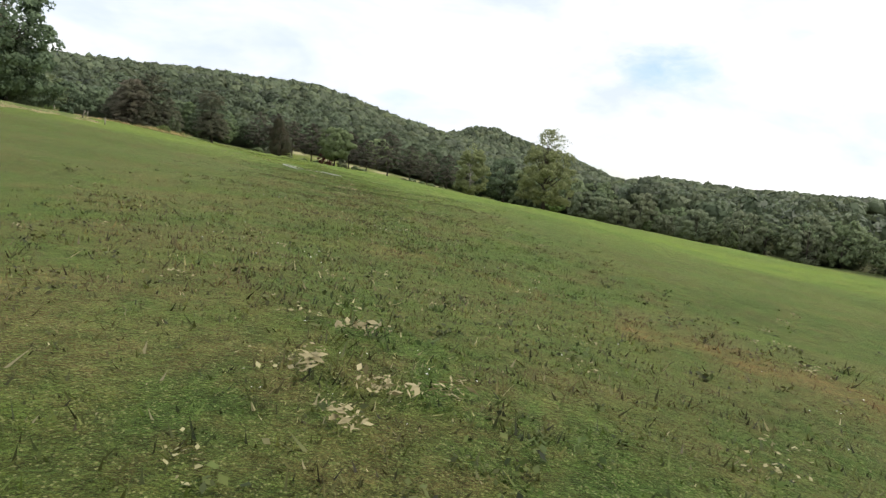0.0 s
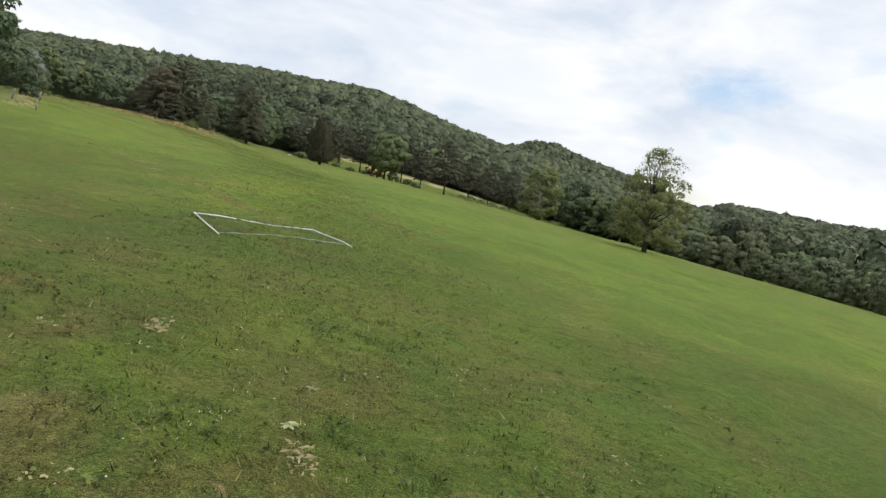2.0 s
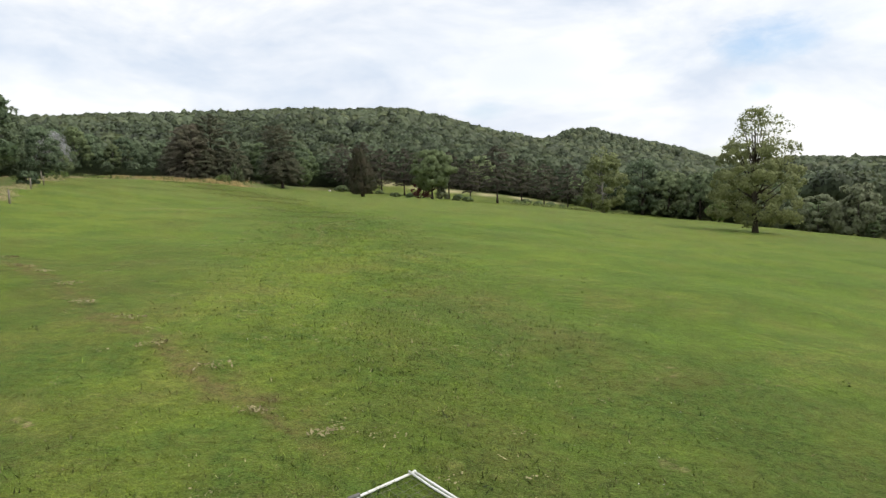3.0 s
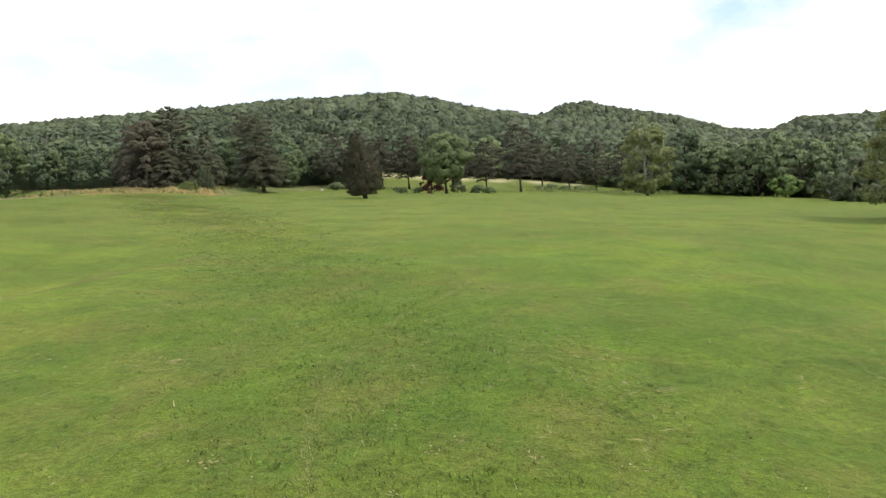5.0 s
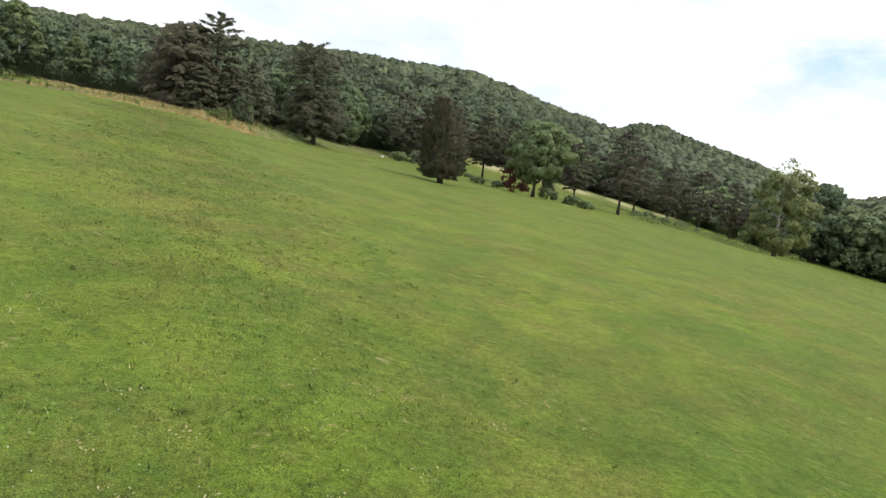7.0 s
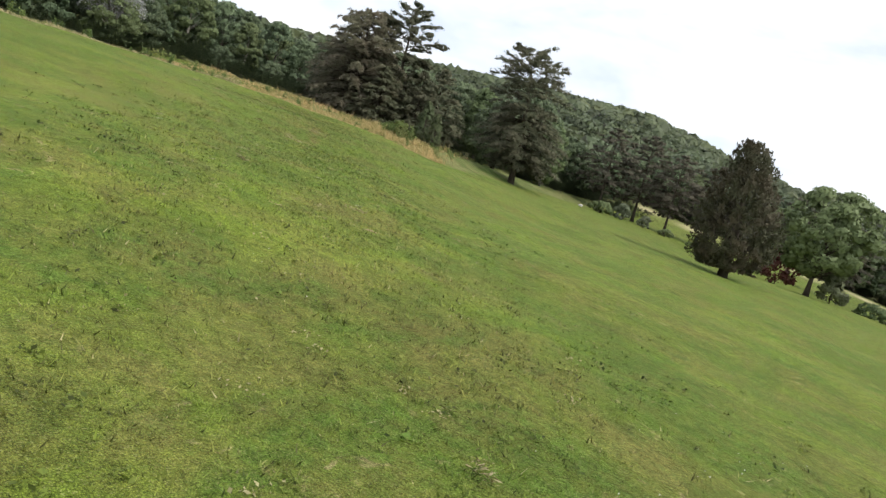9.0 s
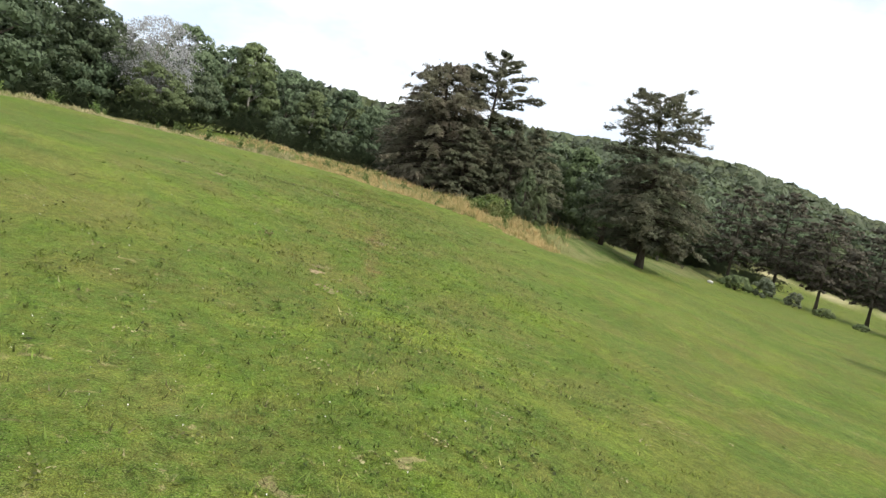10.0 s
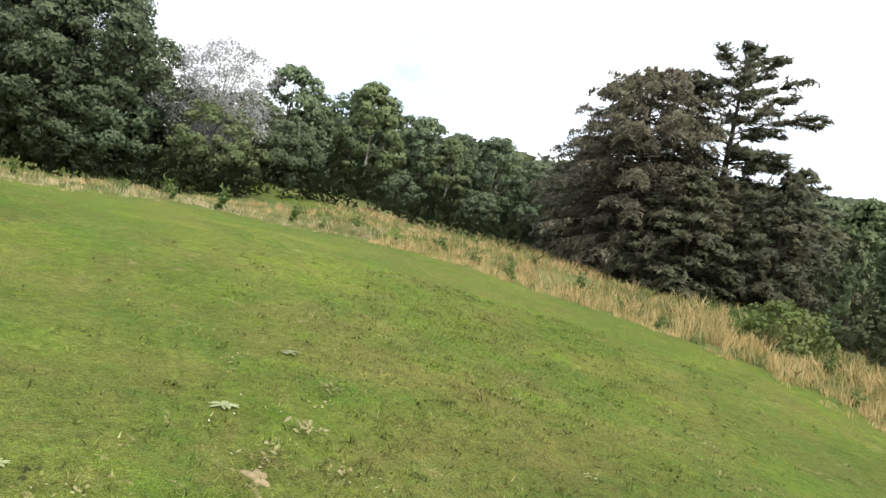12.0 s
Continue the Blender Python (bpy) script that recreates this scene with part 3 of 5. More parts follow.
def pine_tree(name, seed, height, radius, clear, leaf_key, foot, whorls=15, arms=6, each=120, leaf=0.20, profile=None, lift=None, hang=0.1, gaps=0.0, lean=(0, 0), crowd=1.15, dead=None, ratio=0.26):
    """A conifer: whorls of limbs, side twigs along each limb, and needle sprays along each twig.
    lift, hang, gaps and dead may follow the height: how limbs rise, how twigs droop, how many limbs are missing or bare."""
    rng = np.random.default_rng(seed)
    profile = profile or (lambda f: (1 - f) ** 0.75 * 0.95 + 0.06)
    lift = lift or (lambda f: 0.32 * f - 0.12)
    by = {key: (v if callable(v) else lambda f, v=v: v) for key, v in (("hang", hang), ("gaps", gaps), ("dead", dead or 0.0))}
    bm, quads, mass, wood = bmesh.new(), [], [], []
    up = np.array([0.0, 0.0, 1.0])
    n, k = 9, 12
    pts = [(lean[0] * (i / n) ** 2, lean[1] * (i / n) ** 2, height * 0.985 * i / n - (0.25 if i == 0 else 0)) for i in range(n + 1)]
    tube(bm, pts, [foot * (1 - 0.92 * i / n) * (1.4 if i == 0 else 1) for i in range(n + 1)], 9)
    for w in range(whorls):
        f0 = (w / max(1, whorls - 1)) ** crowd
        for arm in range(arms):
            f = min(1.0, max(0, f0 + rng.normal() * 0.04))
            if rng.random() < by["gaps"](f):
                continue
            z = clear + (height - clear) * f * 0.97
            long = radius * profile(f) * (0.6 + 0.55 * rng.random())
            a = 2 * math.pi * (arm + 0.5 * (w % 2) + rng.random() * 0.6) / arms
            q = (z / height) ** 2
            root = np.array([lean[0] * q, lean[1] * q, z])
            way = np.array([math.cos(a), math.sin(a), 0.0])
            side = np.array([-way[1], way[0], 0.0])
            rise = lift(f) + rng.normal() * 0.07
            bend = rng.normal() * 0.10 * long

            def limb(s):
                return root + way * (long * s)[:, None] + side * (bend * s * s)[:, None] + up * (rise * long * s + 0.07 * long * np.sin(np.pi * s))[:, None]
            r = max(0.016, foot * (1 - f) * 0.22)
            tube(bm, list(limb(np.array([0.0, 0.35, 0.7, 1.0]))), [r, r * 0.75, r * 0.5, r * 0.2], 4)
            m = max(4, int(each / k * (long / radius) ** 0.9))
            s = 0.16 + 0.84 * np.sqrt(rng.random(m))
            hub = limb(s)
            tl = long * (0.13 + 0.24 * rng.random(m)) * (1.15 - 0.75 * s) + 0.14
            sign = np.where(rng.random(m) < 0.5, -1.0, 1.0)
            droop = by["hang"](f)
            tw = unit(way * 0.6 + side * (sign * (0.3 + 0.7 * rng.random(m)))[:, None] + up * (0.18 - droop + 0.18 * rng.normal(size=m))[:, None])
            tips = hub + tw * tl[:, None] - up * (droop * tl * 0.35)[:, None]
            thin = 0.010 + 0.006 * rng.random(m)[:, None]
            wood.append(np.stack([hub - up * thin, hub + up * thin, tips], 1))
            if rng.random() < by["dead"](f):
                continue
            u = (np.arange(k) + rng.random((m, k))) / k
            p = hub[:, None] + tw[:, None] * (tl[:, None] * u)[..., None] - up * (droop * 0.35 * tl[:, None] * u * u)[..., None] + rng.normal(size=(m, k, 3)) * (0.045 + 0.05 * leaf)
            p = p.reshape(-1, 3)
            lay = unit(np.repeat(tw, k, 0) + rng.normal(size=p.shape) * 0.5)
            nn = unit(up * 0.55 + way * 0.2 + rng.normal(size=p.shape) * 0.6)
            mass.append(unit(way * 0.5 + up * 0.62 + np.repeat(side * sign[:, None], k, 0) * 0.25 + rng.normal(size=p.shape) * 0.12))
            quads.append(cards(rng, p, nn, leaf * (0.5 + 0.8 * rng.random(len(p))), ratio, droop=lay, three=True))
    tree = new(name)
    part("trunk", bm_mesh(name + "_trunk", bm, MAT["bark"]), tree)
    tagged(part("branchwood", flat_mesh(name + "_branchwood", np.concatenate(wood), 3, MAT["twig"]), tree), kind="stuff")
    part("crown", flat_mesh(name + "_crown", np.concatenate(quads), 3, MAT[leaf_key], np.concatenate(mass)), tree)
    return tree


def cedar_tree(name, seed, height, radius, clear, leaf_key, foot, plumes=300, each=80, leaf=0.13, profile=None, lean=(0, 0)):
    """A dense juniper of ragged upright plumes round several dark stems."""
    rng = np.random.default_rng(seed)
    profile = profile or (lambda f: np.interp(f, (0, 0.06, 0.2, 0.4, 0.7, 1.0), (0.45, 0.85, 1.0, 0.92, 0.55, 0.04)))
    f = rng.random(plumes) ** 1.25 * 0.93
    a = rng.random(plumes) * 2 * math.pi
    lump = 1 + 0.10 * np.sin(a * 3 + f * 7) + 0.08 * np.sin(a * 5 - f * 17 + 1)
    w = profile(f) * radius * lump * (0.40 + 0.42 * np.sqrt(rng.random(plumes)))
    foot_at = np.stack([np.cos(a) * w, np.sin(a) * w, clear + (height - clear) * f], 1)
    out = np.stack([np.cos(a), np.sin(a), np.zeros(plumes)], 1)
    up = np.array([0.0, 0.0, 1.0])
    way = unit(out * (0.95 - 0.75 * f)[:, None] + up * (0.10 + 0.95 * f)[:, None] + rng.normal(size=(plumes, 3)) * 0.20)
    long = np.minimum(radius * (0.30 + 0.34 * rng.random(plumes)), 0.10 * height)
    q = rng.random((plumes, each)) ** 0.8
    fat = (0.30 * long[:, None] * (1.05 - q))[..., None]
    p = foot_at[:, None] + way[:, None] * (long[:, None] * q)[..., None] + rng.normal(size=(plumes, each, 3)) * fat
    p[..., 2] = np.maximum(p[..., 2], clear * 0.8)
    p = p.reshape(-1, 3)
    p[:, :2] += np.clip(p[:, 2:3] / height, 0, 1) ** 2 * np.array(lean)
    d = np.repeat(way, each, 0)
    o = np.repeat(out, each, 0)
    n = unit(o + rng.normal(size=p.shape) * 0.7)
    lay = unit(d + up * 0.3 + rng.normal(size=p.shape) * 0.45)
    quads = cards(rng, p, n, leaf * (0.5 + 0.9 * rng.random(len(p))), 0.36, droop=lay, three=True)
    tree, bm = new(name), bmesh.new()
    tube(bm, [(0, 0, -0.2), (0.05 + lean[0] * 0.1, 0, height * 0.3), (lean[0] * 0.8, 0.05 + lean[1] * 0.8, height * 0.85)], [foot * 1.3, foot, foot * 0.2], 8)
    for k in range(5):
        b = 1.3 * k + 0.4
        tube(bm, [(0, 0, clear * 0.5), (math.cos(b) * radius * 0.3, math.sin(b) * radius * 0.3, clear + 0.6), (math.cos(b) * radius * 0.6, math.sin(b) * radius * 0.6, clear + height * 0.3)], [foot * 0.5, foot * 0.35, foot * 0.1], 5)
    part("trunk", bm_mesh(name + "_trunk", bm, MAT["bark"]), tree)
    part("crown", flat_mesh(name + "_crown", quads, 3, MAT[leaf_key], unit(o * 0.8 + d * 0.5 + up * 0.1)), tree)
    return tree


def shrub(name, seed, height, radius, leaf_key, clumps=26, each=34, leaf=0.14, profile=None):
    rng = np.random.default_rng(seed)
    profile = profile or (lambda f: math.sin(math.pi * (0.28 + 0.68 * f)) ** 0.6)
    quads, centres, mass = broad_crown(rng, height * 0.08, height * 0.9, radius * 0.85, clumps, each, leaf, radius * 0.3, profile, 0.3)
    quads[..., 2] = np.maximum(quads[..., 2], 0.02)
    bush, bm = new(name), bmesh.new()
    for k in range(6):
        e = centres[k % len(centres)] * 0.85
        tube(bm, [(0.05 * math.cos(k), 0.05 * math.sin(k), -0.1), tuple(e * 0.5), tuple(e)], [0.035, 0.025, 0.008], 5)
    part("stems", bm_mesh(name + "_stems", bm, MAT["bark"]), bush)
    part("foliage", flat_mesh(name + "_foliage", quads, 3, MAT[leaf_key], mass), bush)
    return bush


def stand(ob, x, y, turn=0.0, size=1.0, sink=0.0):
    """Set a thing on the ground."""
    ob.matrix_basis = pose(x, y, float(land(x, y)) - sink, 0, 0, turn) @ Matrix.Scale(size, 4)
    return ob


def again(ob, x, y, turn=0.0, size=1.0, tall=1.0):
    """A copy of a thing at another place, turned and sized."""
    return copy_thing_plain(ob, pose(x, y, float(land(x, y)), 0, 0, turn) @ Matrix.Diagonal((size, size, size * tall, 1)))


def copy_thing_plain(ob, m):
    ob_scale = ob.scale.copy()
    ob.scale = (1, 1, 1)
    made = copy_thing(ob, m)
    ob.scale = ob_scale
    return made


# ---- ground: one sheet to the horizon ----
def build_ground():
    def steps(lo, hi, fine):
        """Fine even steps from lo to hi, and ever longer ones out to the horizon."""
        out = np.cumsum(fine * 1.16 ** np.arange(1, 44))
        out = out[out < 3200]
        return np.concatenate([lo - out[::-1], np.arange(lo, hi, fine), hi + out])
    gx, gy = steps(-92.0, 14.0, 0.8), steps(-4.0, 168.0, 0.8)
    x, y = np.meshgrid(gx, gy)
    rows, cols = x.shape
    z = land(x, y)
    co = np.stack([x, y, z], -1).reshape(-1, 3)
    i = np.arange(rows * cols).reshape(rows, cols)
    f = np.stack([i[:-1, :-1], i[:-1, 1:], i[1:, 1:], i[1:, :-1]], -1).reshape(-1, 4)
    me = bpy.data.meshes.new("ground")
    me.vertices.add(rows * cols), me.loops.add(f.size), me.polygons.add(len(f))
    me.vertices.foreach_set("co", co.astype(np.float32).ravel())
    me.loops.foreach_set("vertex_index", f.astype(np.int32).ravel())
    me.polygons.foreach_set("loop_start", np.arange(0, f.size, 4, dtype=np.int32))
    me.update(calc_edges=True)
    me.polygons.foreach_set("use_smooth", np.ones(len(f), bool))
    fx, fy = x.ravel(), y.ravel()
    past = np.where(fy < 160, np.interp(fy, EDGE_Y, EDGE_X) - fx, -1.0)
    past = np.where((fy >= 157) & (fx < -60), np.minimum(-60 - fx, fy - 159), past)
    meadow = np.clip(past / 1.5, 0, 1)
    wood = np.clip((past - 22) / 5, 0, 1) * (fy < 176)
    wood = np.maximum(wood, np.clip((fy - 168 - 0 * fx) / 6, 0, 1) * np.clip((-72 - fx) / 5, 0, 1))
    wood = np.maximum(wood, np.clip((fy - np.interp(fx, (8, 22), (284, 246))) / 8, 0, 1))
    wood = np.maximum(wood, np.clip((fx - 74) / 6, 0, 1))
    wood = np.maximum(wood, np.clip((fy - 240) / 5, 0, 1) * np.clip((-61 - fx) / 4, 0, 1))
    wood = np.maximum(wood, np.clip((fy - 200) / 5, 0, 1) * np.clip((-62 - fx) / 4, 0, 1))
    hay = np.clip((fy - 262) / 5, 0, 1) * np.clip((286 - fy) / 2, 0, 1) * np.clip((fx + 64) / 4, 0, 1) * np.clip((10 - fx) / 8, 0, 1) * (0.6 + 0.4 * np.sin(fx * 0.5))
    for key, val in (("meadow", meadow), ("wood", wood), ("hay", hay)):
        at = me.attributes.new(key, "FLOAT", "POINT")
        at.data.foreach_set("value", val.astype(np.float32))
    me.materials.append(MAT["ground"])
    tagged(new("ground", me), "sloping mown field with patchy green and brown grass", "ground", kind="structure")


build_ground()


# ---- far woods on the ridges: uncountable, one object a ridge ----
def lump_faces():
    """The upper faces of a small sphere, as corners."""
    bm = bmesh.new()
    bmesh.ops.create_icosphere(bm, subdivisions=2, radius=1.0)
    faces = np.array([[tuple(v.co) for v in f.verts] for f in bm.faces])
    bm.free()
    return faces[faces[:, :, 2].mean(1) > -0.62]


def ridge_woods(name, seed, places, tall, wide, per, leaf, label, core=1.0):
    """Many far crowns: a lumpy shell of overlapping leaf masses each, with ragged sprays standing out of it."""
    rng = np.random.default_rng(seed)
    n = len(places)
    x, y = places[:, 0], places[:, 1]
    size = 0.72 + 0.6 * rng.random(n)
    r, h = wide * size, tall * (0.84 + 0.24 * rng.random(n))
    h = h * np.where(x < -60, np.clip(0.55 + (np.hypot(x - MID[0], y - MID[1]) - 160) / 260, 0.55, 1), 1)
    c = np.stack([x, y, land(x, y) + h - r * 0.95], 1)
    shell = lump_faces()
    k = len(shell)
    a = rng.random(n) * 6.28
    turn = np.stack([np.cos(a), -np.sin(a), 0 * a, np.sin(a), np.cos(a), 0 * a, 0 * a, 0 * a, 1 + 0 * a], 1).reshape(n, 3, 3)
    d = np.einsum("nij,fcj->nfci", turn, shell)
    w1, w2 = rng.normal(size=(n, 3)) * 2.4, rng.normal(size=(n, 3)) * 4.0
    lump = 1 + 0.13 * np.sin(np.einsum("nfci,ni->nfc", d, w1) + a[:, None, None]) + 0.10 * np.sin(np.einsum("nfci,ni->nfc", d, w2) - a[:, None, None])
    lump = lump + rng.normal(size=lump.shape) * 0.05
    p = c[:, None, None] + d * (lump * core * r[:, None, None])[..., None] * np.array([1, 1, 1.25])
    mid = p.mean(2, keepdims=True)
    p = mid + (p - mid) * 1.12
    face = unit(np.cross(p[:, :, 1] - p[:, :, 0], p[:, :, 2] - p[:, :, 0]))
    mass = unit(d.mean(2) + face * 0.22 + rng.normal(size=face.shape) * 0.10)
    e = unit(rng.normal(size=(n, per, 3)) + np.array([0, 0, 0.5]))
    q = c[:, None] + e * (r[:, None] * (0.92 + 0.20 * rng.random((n, per))))[..., None]
    nn = unit(e + rng.normal(size=e.shape) * 0.5)
    sprays = cards(rng, q.reshape(-1, 3), nn.reshape(-1, 3), (leaf * r[:, None] / wide * (0.5 + 0.8 * rng.random((n, per)))).ravel(), 0.8, three=True)
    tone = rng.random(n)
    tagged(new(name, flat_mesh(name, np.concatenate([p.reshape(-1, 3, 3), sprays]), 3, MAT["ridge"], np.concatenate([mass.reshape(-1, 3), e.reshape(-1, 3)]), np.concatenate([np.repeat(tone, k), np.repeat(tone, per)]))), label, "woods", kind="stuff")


def sector(seed, az0, az1, r0, r1, spacing, keep=None):
    rng = np.random.default_rng(seed)
    area = radians(az1 - az0) * (r1 * r1 - r0 * r0) / 2
    n = int(area / spacing ** 2)
    az = np.radians(az0 + (az1 - az0) * rng.random(n))
    r = np.sqrt(r0 * r0 + (r1 * r1 - r0 * r0) * rng.random(n))
    p = np.stack([MID[0] + r * np.sin(az), MID[1] + r * np.cos(az)], 1)
    if keep is not None:
        p = p[keep(p[:, 0], p[:, 1])]
    return p


def off_lawn(x, y):
    return ~((x > -70) & (x < 66) & (y < 294)) & ~((x > -98) & (y < 190))


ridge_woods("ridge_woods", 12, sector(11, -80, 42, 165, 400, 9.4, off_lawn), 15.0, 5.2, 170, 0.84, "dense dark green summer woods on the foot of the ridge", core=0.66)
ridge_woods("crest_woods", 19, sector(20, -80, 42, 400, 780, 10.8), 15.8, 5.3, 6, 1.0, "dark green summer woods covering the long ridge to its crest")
ridge_woods("peak_woods", 14, sector(13, -6, 26, 960, 1290, 13.0), 16.0, 6.4, 6, 1.2, "dark woods on the far hilltop with haze in the leaf colour")
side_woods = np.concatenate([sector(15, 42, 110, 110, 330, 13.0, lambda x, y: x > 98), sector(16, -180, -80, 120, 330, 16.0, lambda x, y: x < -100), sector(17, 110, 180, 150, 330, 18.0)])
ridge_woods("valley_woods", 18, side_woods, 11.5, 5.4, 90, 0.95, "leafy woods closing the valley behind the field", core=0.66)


# ---- single trees in and round the field ----
def round_profile(f):
    return math.sin(math.pi * (0.14 + 0.80 * f)) ** 0.55


def tall_profile(f):
    return float(np.interp(f, (0, 0.12, 0.35, 0.65, 0.88, 1), (0.5, 0.9, 1.0, 0.8, 0.5, 0.15)))


def thin_top(level, share):
    """Drops most leaf sprays above a height, so that the sky shows through."""
    return lambda c, rng: rng.random(len(c)) > np.clip((c[:, 2] - level) / 3.0, 0, 1) * share


def cone_profile(f):
    return float(np.interp(f, (0, 0.10, 0.32, 0.52, 0.75, 0.9, 1), (0.82, 1.0, 1.0, 0.84, 0.66, 0.44, 0.15)))


# the big sycamore out in the field
syc = broad_tree("sycamore_tree", 31, 16.6, 5.7, 1.5, "sycamore", 0.34, clumps=300, each=100, leaf=0.16, spread=0.85, profile=cone_profile, cut=thin_top(9.6, 0.84), shell=0.10, limbs=34)
tagged(stand(syc, 22.7, 127.8, 20), "pale green sycamore with a thin airy top in the field", "tree")

# the red cedar
ced = cedar_tree("cedar_tree", 32, 9.4, 2.7, 0.75, "cedar", 0.30, plumes=460, each=85, leaf=0.11, lean=(-0.5, 0.1),
                 profile=lambda f: np.interp(f, (0, 0.05, 0.15, 0.28, 0.42, 0.60, 0.78, 0.90, 1.0), (0.50, 0.86, 1.0, 1.02, 0.96, 0.78, 0.54, 0.30, 0.06)))
tagged(stand(ced, -39.1, 158.9), "dense dark brownish-green red cedar standing alone on the lawn", "tree")

# the lone pine: a wide drooping skirt below an open, upswept crown
lone = pine_tree("pine_tree", 33, 13.5, 3.9, 1.9, "pine", 0.30, whorls=42, arms=9, each=230, leaf=0.15, crowd=1.1, lean=(-1.1, 0.5),
                 lift=lambda f: -0.16 + 0.95 * max(0.0, f - 0.45), hang=lambda f: 0.45 if f < 0.55 else 0.0,
                 gaps=lambda f: 0.5 if 0.54 < f < 0.62 else 0.30 if f > 0.6 else 0.0,
                 profile=lambda f: float(np.interp(f, (0, 0.10, 0.30, 0.48, 0.57, 0.66, 0.80, 0.92, 1), (0.70, 1.05, 1.12, 0.90, 0.88, 1.0, 0.92, 0.72, 0.40))))
tagged(stand(lone, -61.0, 173.0, 40), "dark pine with a wide drooping skirt and open upswept crown", "tree")

# the clump of pines at the end of the rough strip
pines = "pines at the strip's end"
plume = pine_tree("pine_tree", 34, 15.2, 4.2, 2.6, "pine", 0.34, whorls=26, arms=8, each=300, leaf=0.20, lift=lambda f: -0.08 + 0.75 * f * f, hang=0.05, lean=(0.1, 0.0), crowd=0.95,
                  gaps=lambda f: 0.40 if f > 0.5 else 0.1,
                  profile=lambda f: float(np.interp(f, (0, 0.2, 0.45, 0.60, 0.72, 0.84, 0.94, 1), (0.6, 0.8, 0.85, 0.98, 0.86, 0.60, 0.34, 0.14))))
tagged(stand(plume, -79.5, 177.0, 10), "tall dark white pine with a ragged plume-like top", "tree", pines)
fading = pine_tree("pine_tree", 35, 12.3, 5.0, 1.2, "brown_pine", 0.32, whorls=34, arms=10, each=260, leaf=0.17, lift=lambda f: -0.22 + 0.42 * f, hang=0.6, crowd=0.85,
                   dead=lambda f: 0.4 if 0.10 < f < 0.40 else 0.05,
                   profile=lambda f: float(np.interp(f, (0, 0.12, 0.35, 0.6, 0.8, 0.92, 1), (0.80, 1.0, 1.0, 0.92, 0.74, 0.52, 0.3))))
tagged(stand(fading, -82.6, 172.9, 120), "brownish fading pine with drooping dead lower limbs", "tree", pines)
mid_pine = pine_tree("pine_tree", 36, 10.9, 4.4, 1.0, "pine", 0.27, whorls=24, arms=8, each=160, leaf=0.22, hang=0.4, lift=lambda f: -0.18 + 0.45 * f, ratio=0.32,
                     profile=lambda f: float(np.interp(f, (0, 0.15, 0.45, 0.75, 1), (0.8, 1.0, 0.85, 0.5, 0.10))))
tagged(stand(mid_pine, -74.8, 174.6, 0, 0.72), "bushy dark green pine at the clump's edge", "tree", pines)
tagged(again(mid_pine, -78.0, 185.5, 75, 0.95, 0.95), "bushy dark green pine behind the clump", "tree", pines)
tagged(again(mid_pine, -78.2, 171.8, 300, 0.75, 0.85), "olive-green pine with drooping boughs filling the clump", "tree", pines)
tagged(again(mid_pine, -93.0, 185.0, 140, 0.85, 0.9), "dark green pine against the woods", "tree", pines)
tagged(again(mid_pine, -87.5, 180.5, 220, 1.0, 0.95), "dull green pine crowded in the clump", "tree", pines)
tagged(again(mid_pine, -89.0, 176.6, 20, 0.80, 0.95), "dark green pine at the shaded end of the clump", "tree", pines)
small_cedar = cedar_tree("cedar_tree", 37, 4.4, 1.05, 0.15, "cedar_green", 0.12, plumes=150, each=60, leaf=0.10,
                         profile=lambda f: np.interp(f, (0, 0.1, 0.4, 0.8, 1.0), (0.7, 1.0, 0.85, 0.4, 0.05)))
tagged(stand(small_cedar, -69.3, 167.0, 0, 0.92), "small cone-shaped cedar at the end of the tall grass", "tree")
tagged(again(small_cedar, -67.4, 165.9, 90, 0.72), "small cone-shaped cedar beside the pines", "tree")

# the middle of the view: maple, copper bush, grey bush
maple = broad_tree("maple_tree", 38, 12.0, 4.7, 3.0, "oak_light", 0.27, clumps=105, each=120, leaf=0.23, spread=1.05, profile=round_profile, lean=(0.6, 0))
tagged(stand(maple, -30.2, 190.6, 30), "rounded mid-green maple leaning over a slender trunk", "tree")
copper = shrub("copper_bush", 39, 4.2, 2.3, "red", 34, 40, 0.2)
tagged(stand(copper, -33.6, 193.5), "dark copper-leaved bush beside the maple", "bush")
greybush = shrub("conical_bush", 40, 3.7, 1.9, "grey_leaf", 40, 40, 0.16, lambda f: 1.0 - 0.82 * f)
tagged(stand(greybush, -27.8, 190.6), "cone-shaped grey-green bush under the maple", "bush")
white_bush = shrub("flowering_bush", 41, 2.3, 1.2, "white_leaf", 26, 36, 0.15)
tagged(stand(white_bush, -54.6, 207.5, 0, 1.1), "whitish flowering bush behind the cedar", "bush")
tagged(again(white_bush, -51.2, 208.5, 80, 0.8), "small whitish bush near the flowering bush", "bush")
low_bush = shrub("low_bush", 42, 1.5, 1.7, "oak_light", 22, 34, 0.15)
tagged(stand(low_bush, -23.8, 190.8), "low green bush on the lawn's far side", "bush", "low bushes")
for x, y, s in ((-21.6, 191.4, 0.8), (-36.5, 194.0, 0.8), (-39.6, 192.0, 0.7), (-57.5, 206.0, 1.1), (-48.0, 210.0, 0.7), (-44.0, 209.0, 0.5), (-10.5, 224.0, 0.8), (-7.5, 226.0, 1.0), (-4.0, 227.5, 0.9), (-0.5, 229.0, 1.0), (3.0, 228.0, 0.7)):
    tagged(again(low_bush, x, y, x * 40, s), group="low bushes")
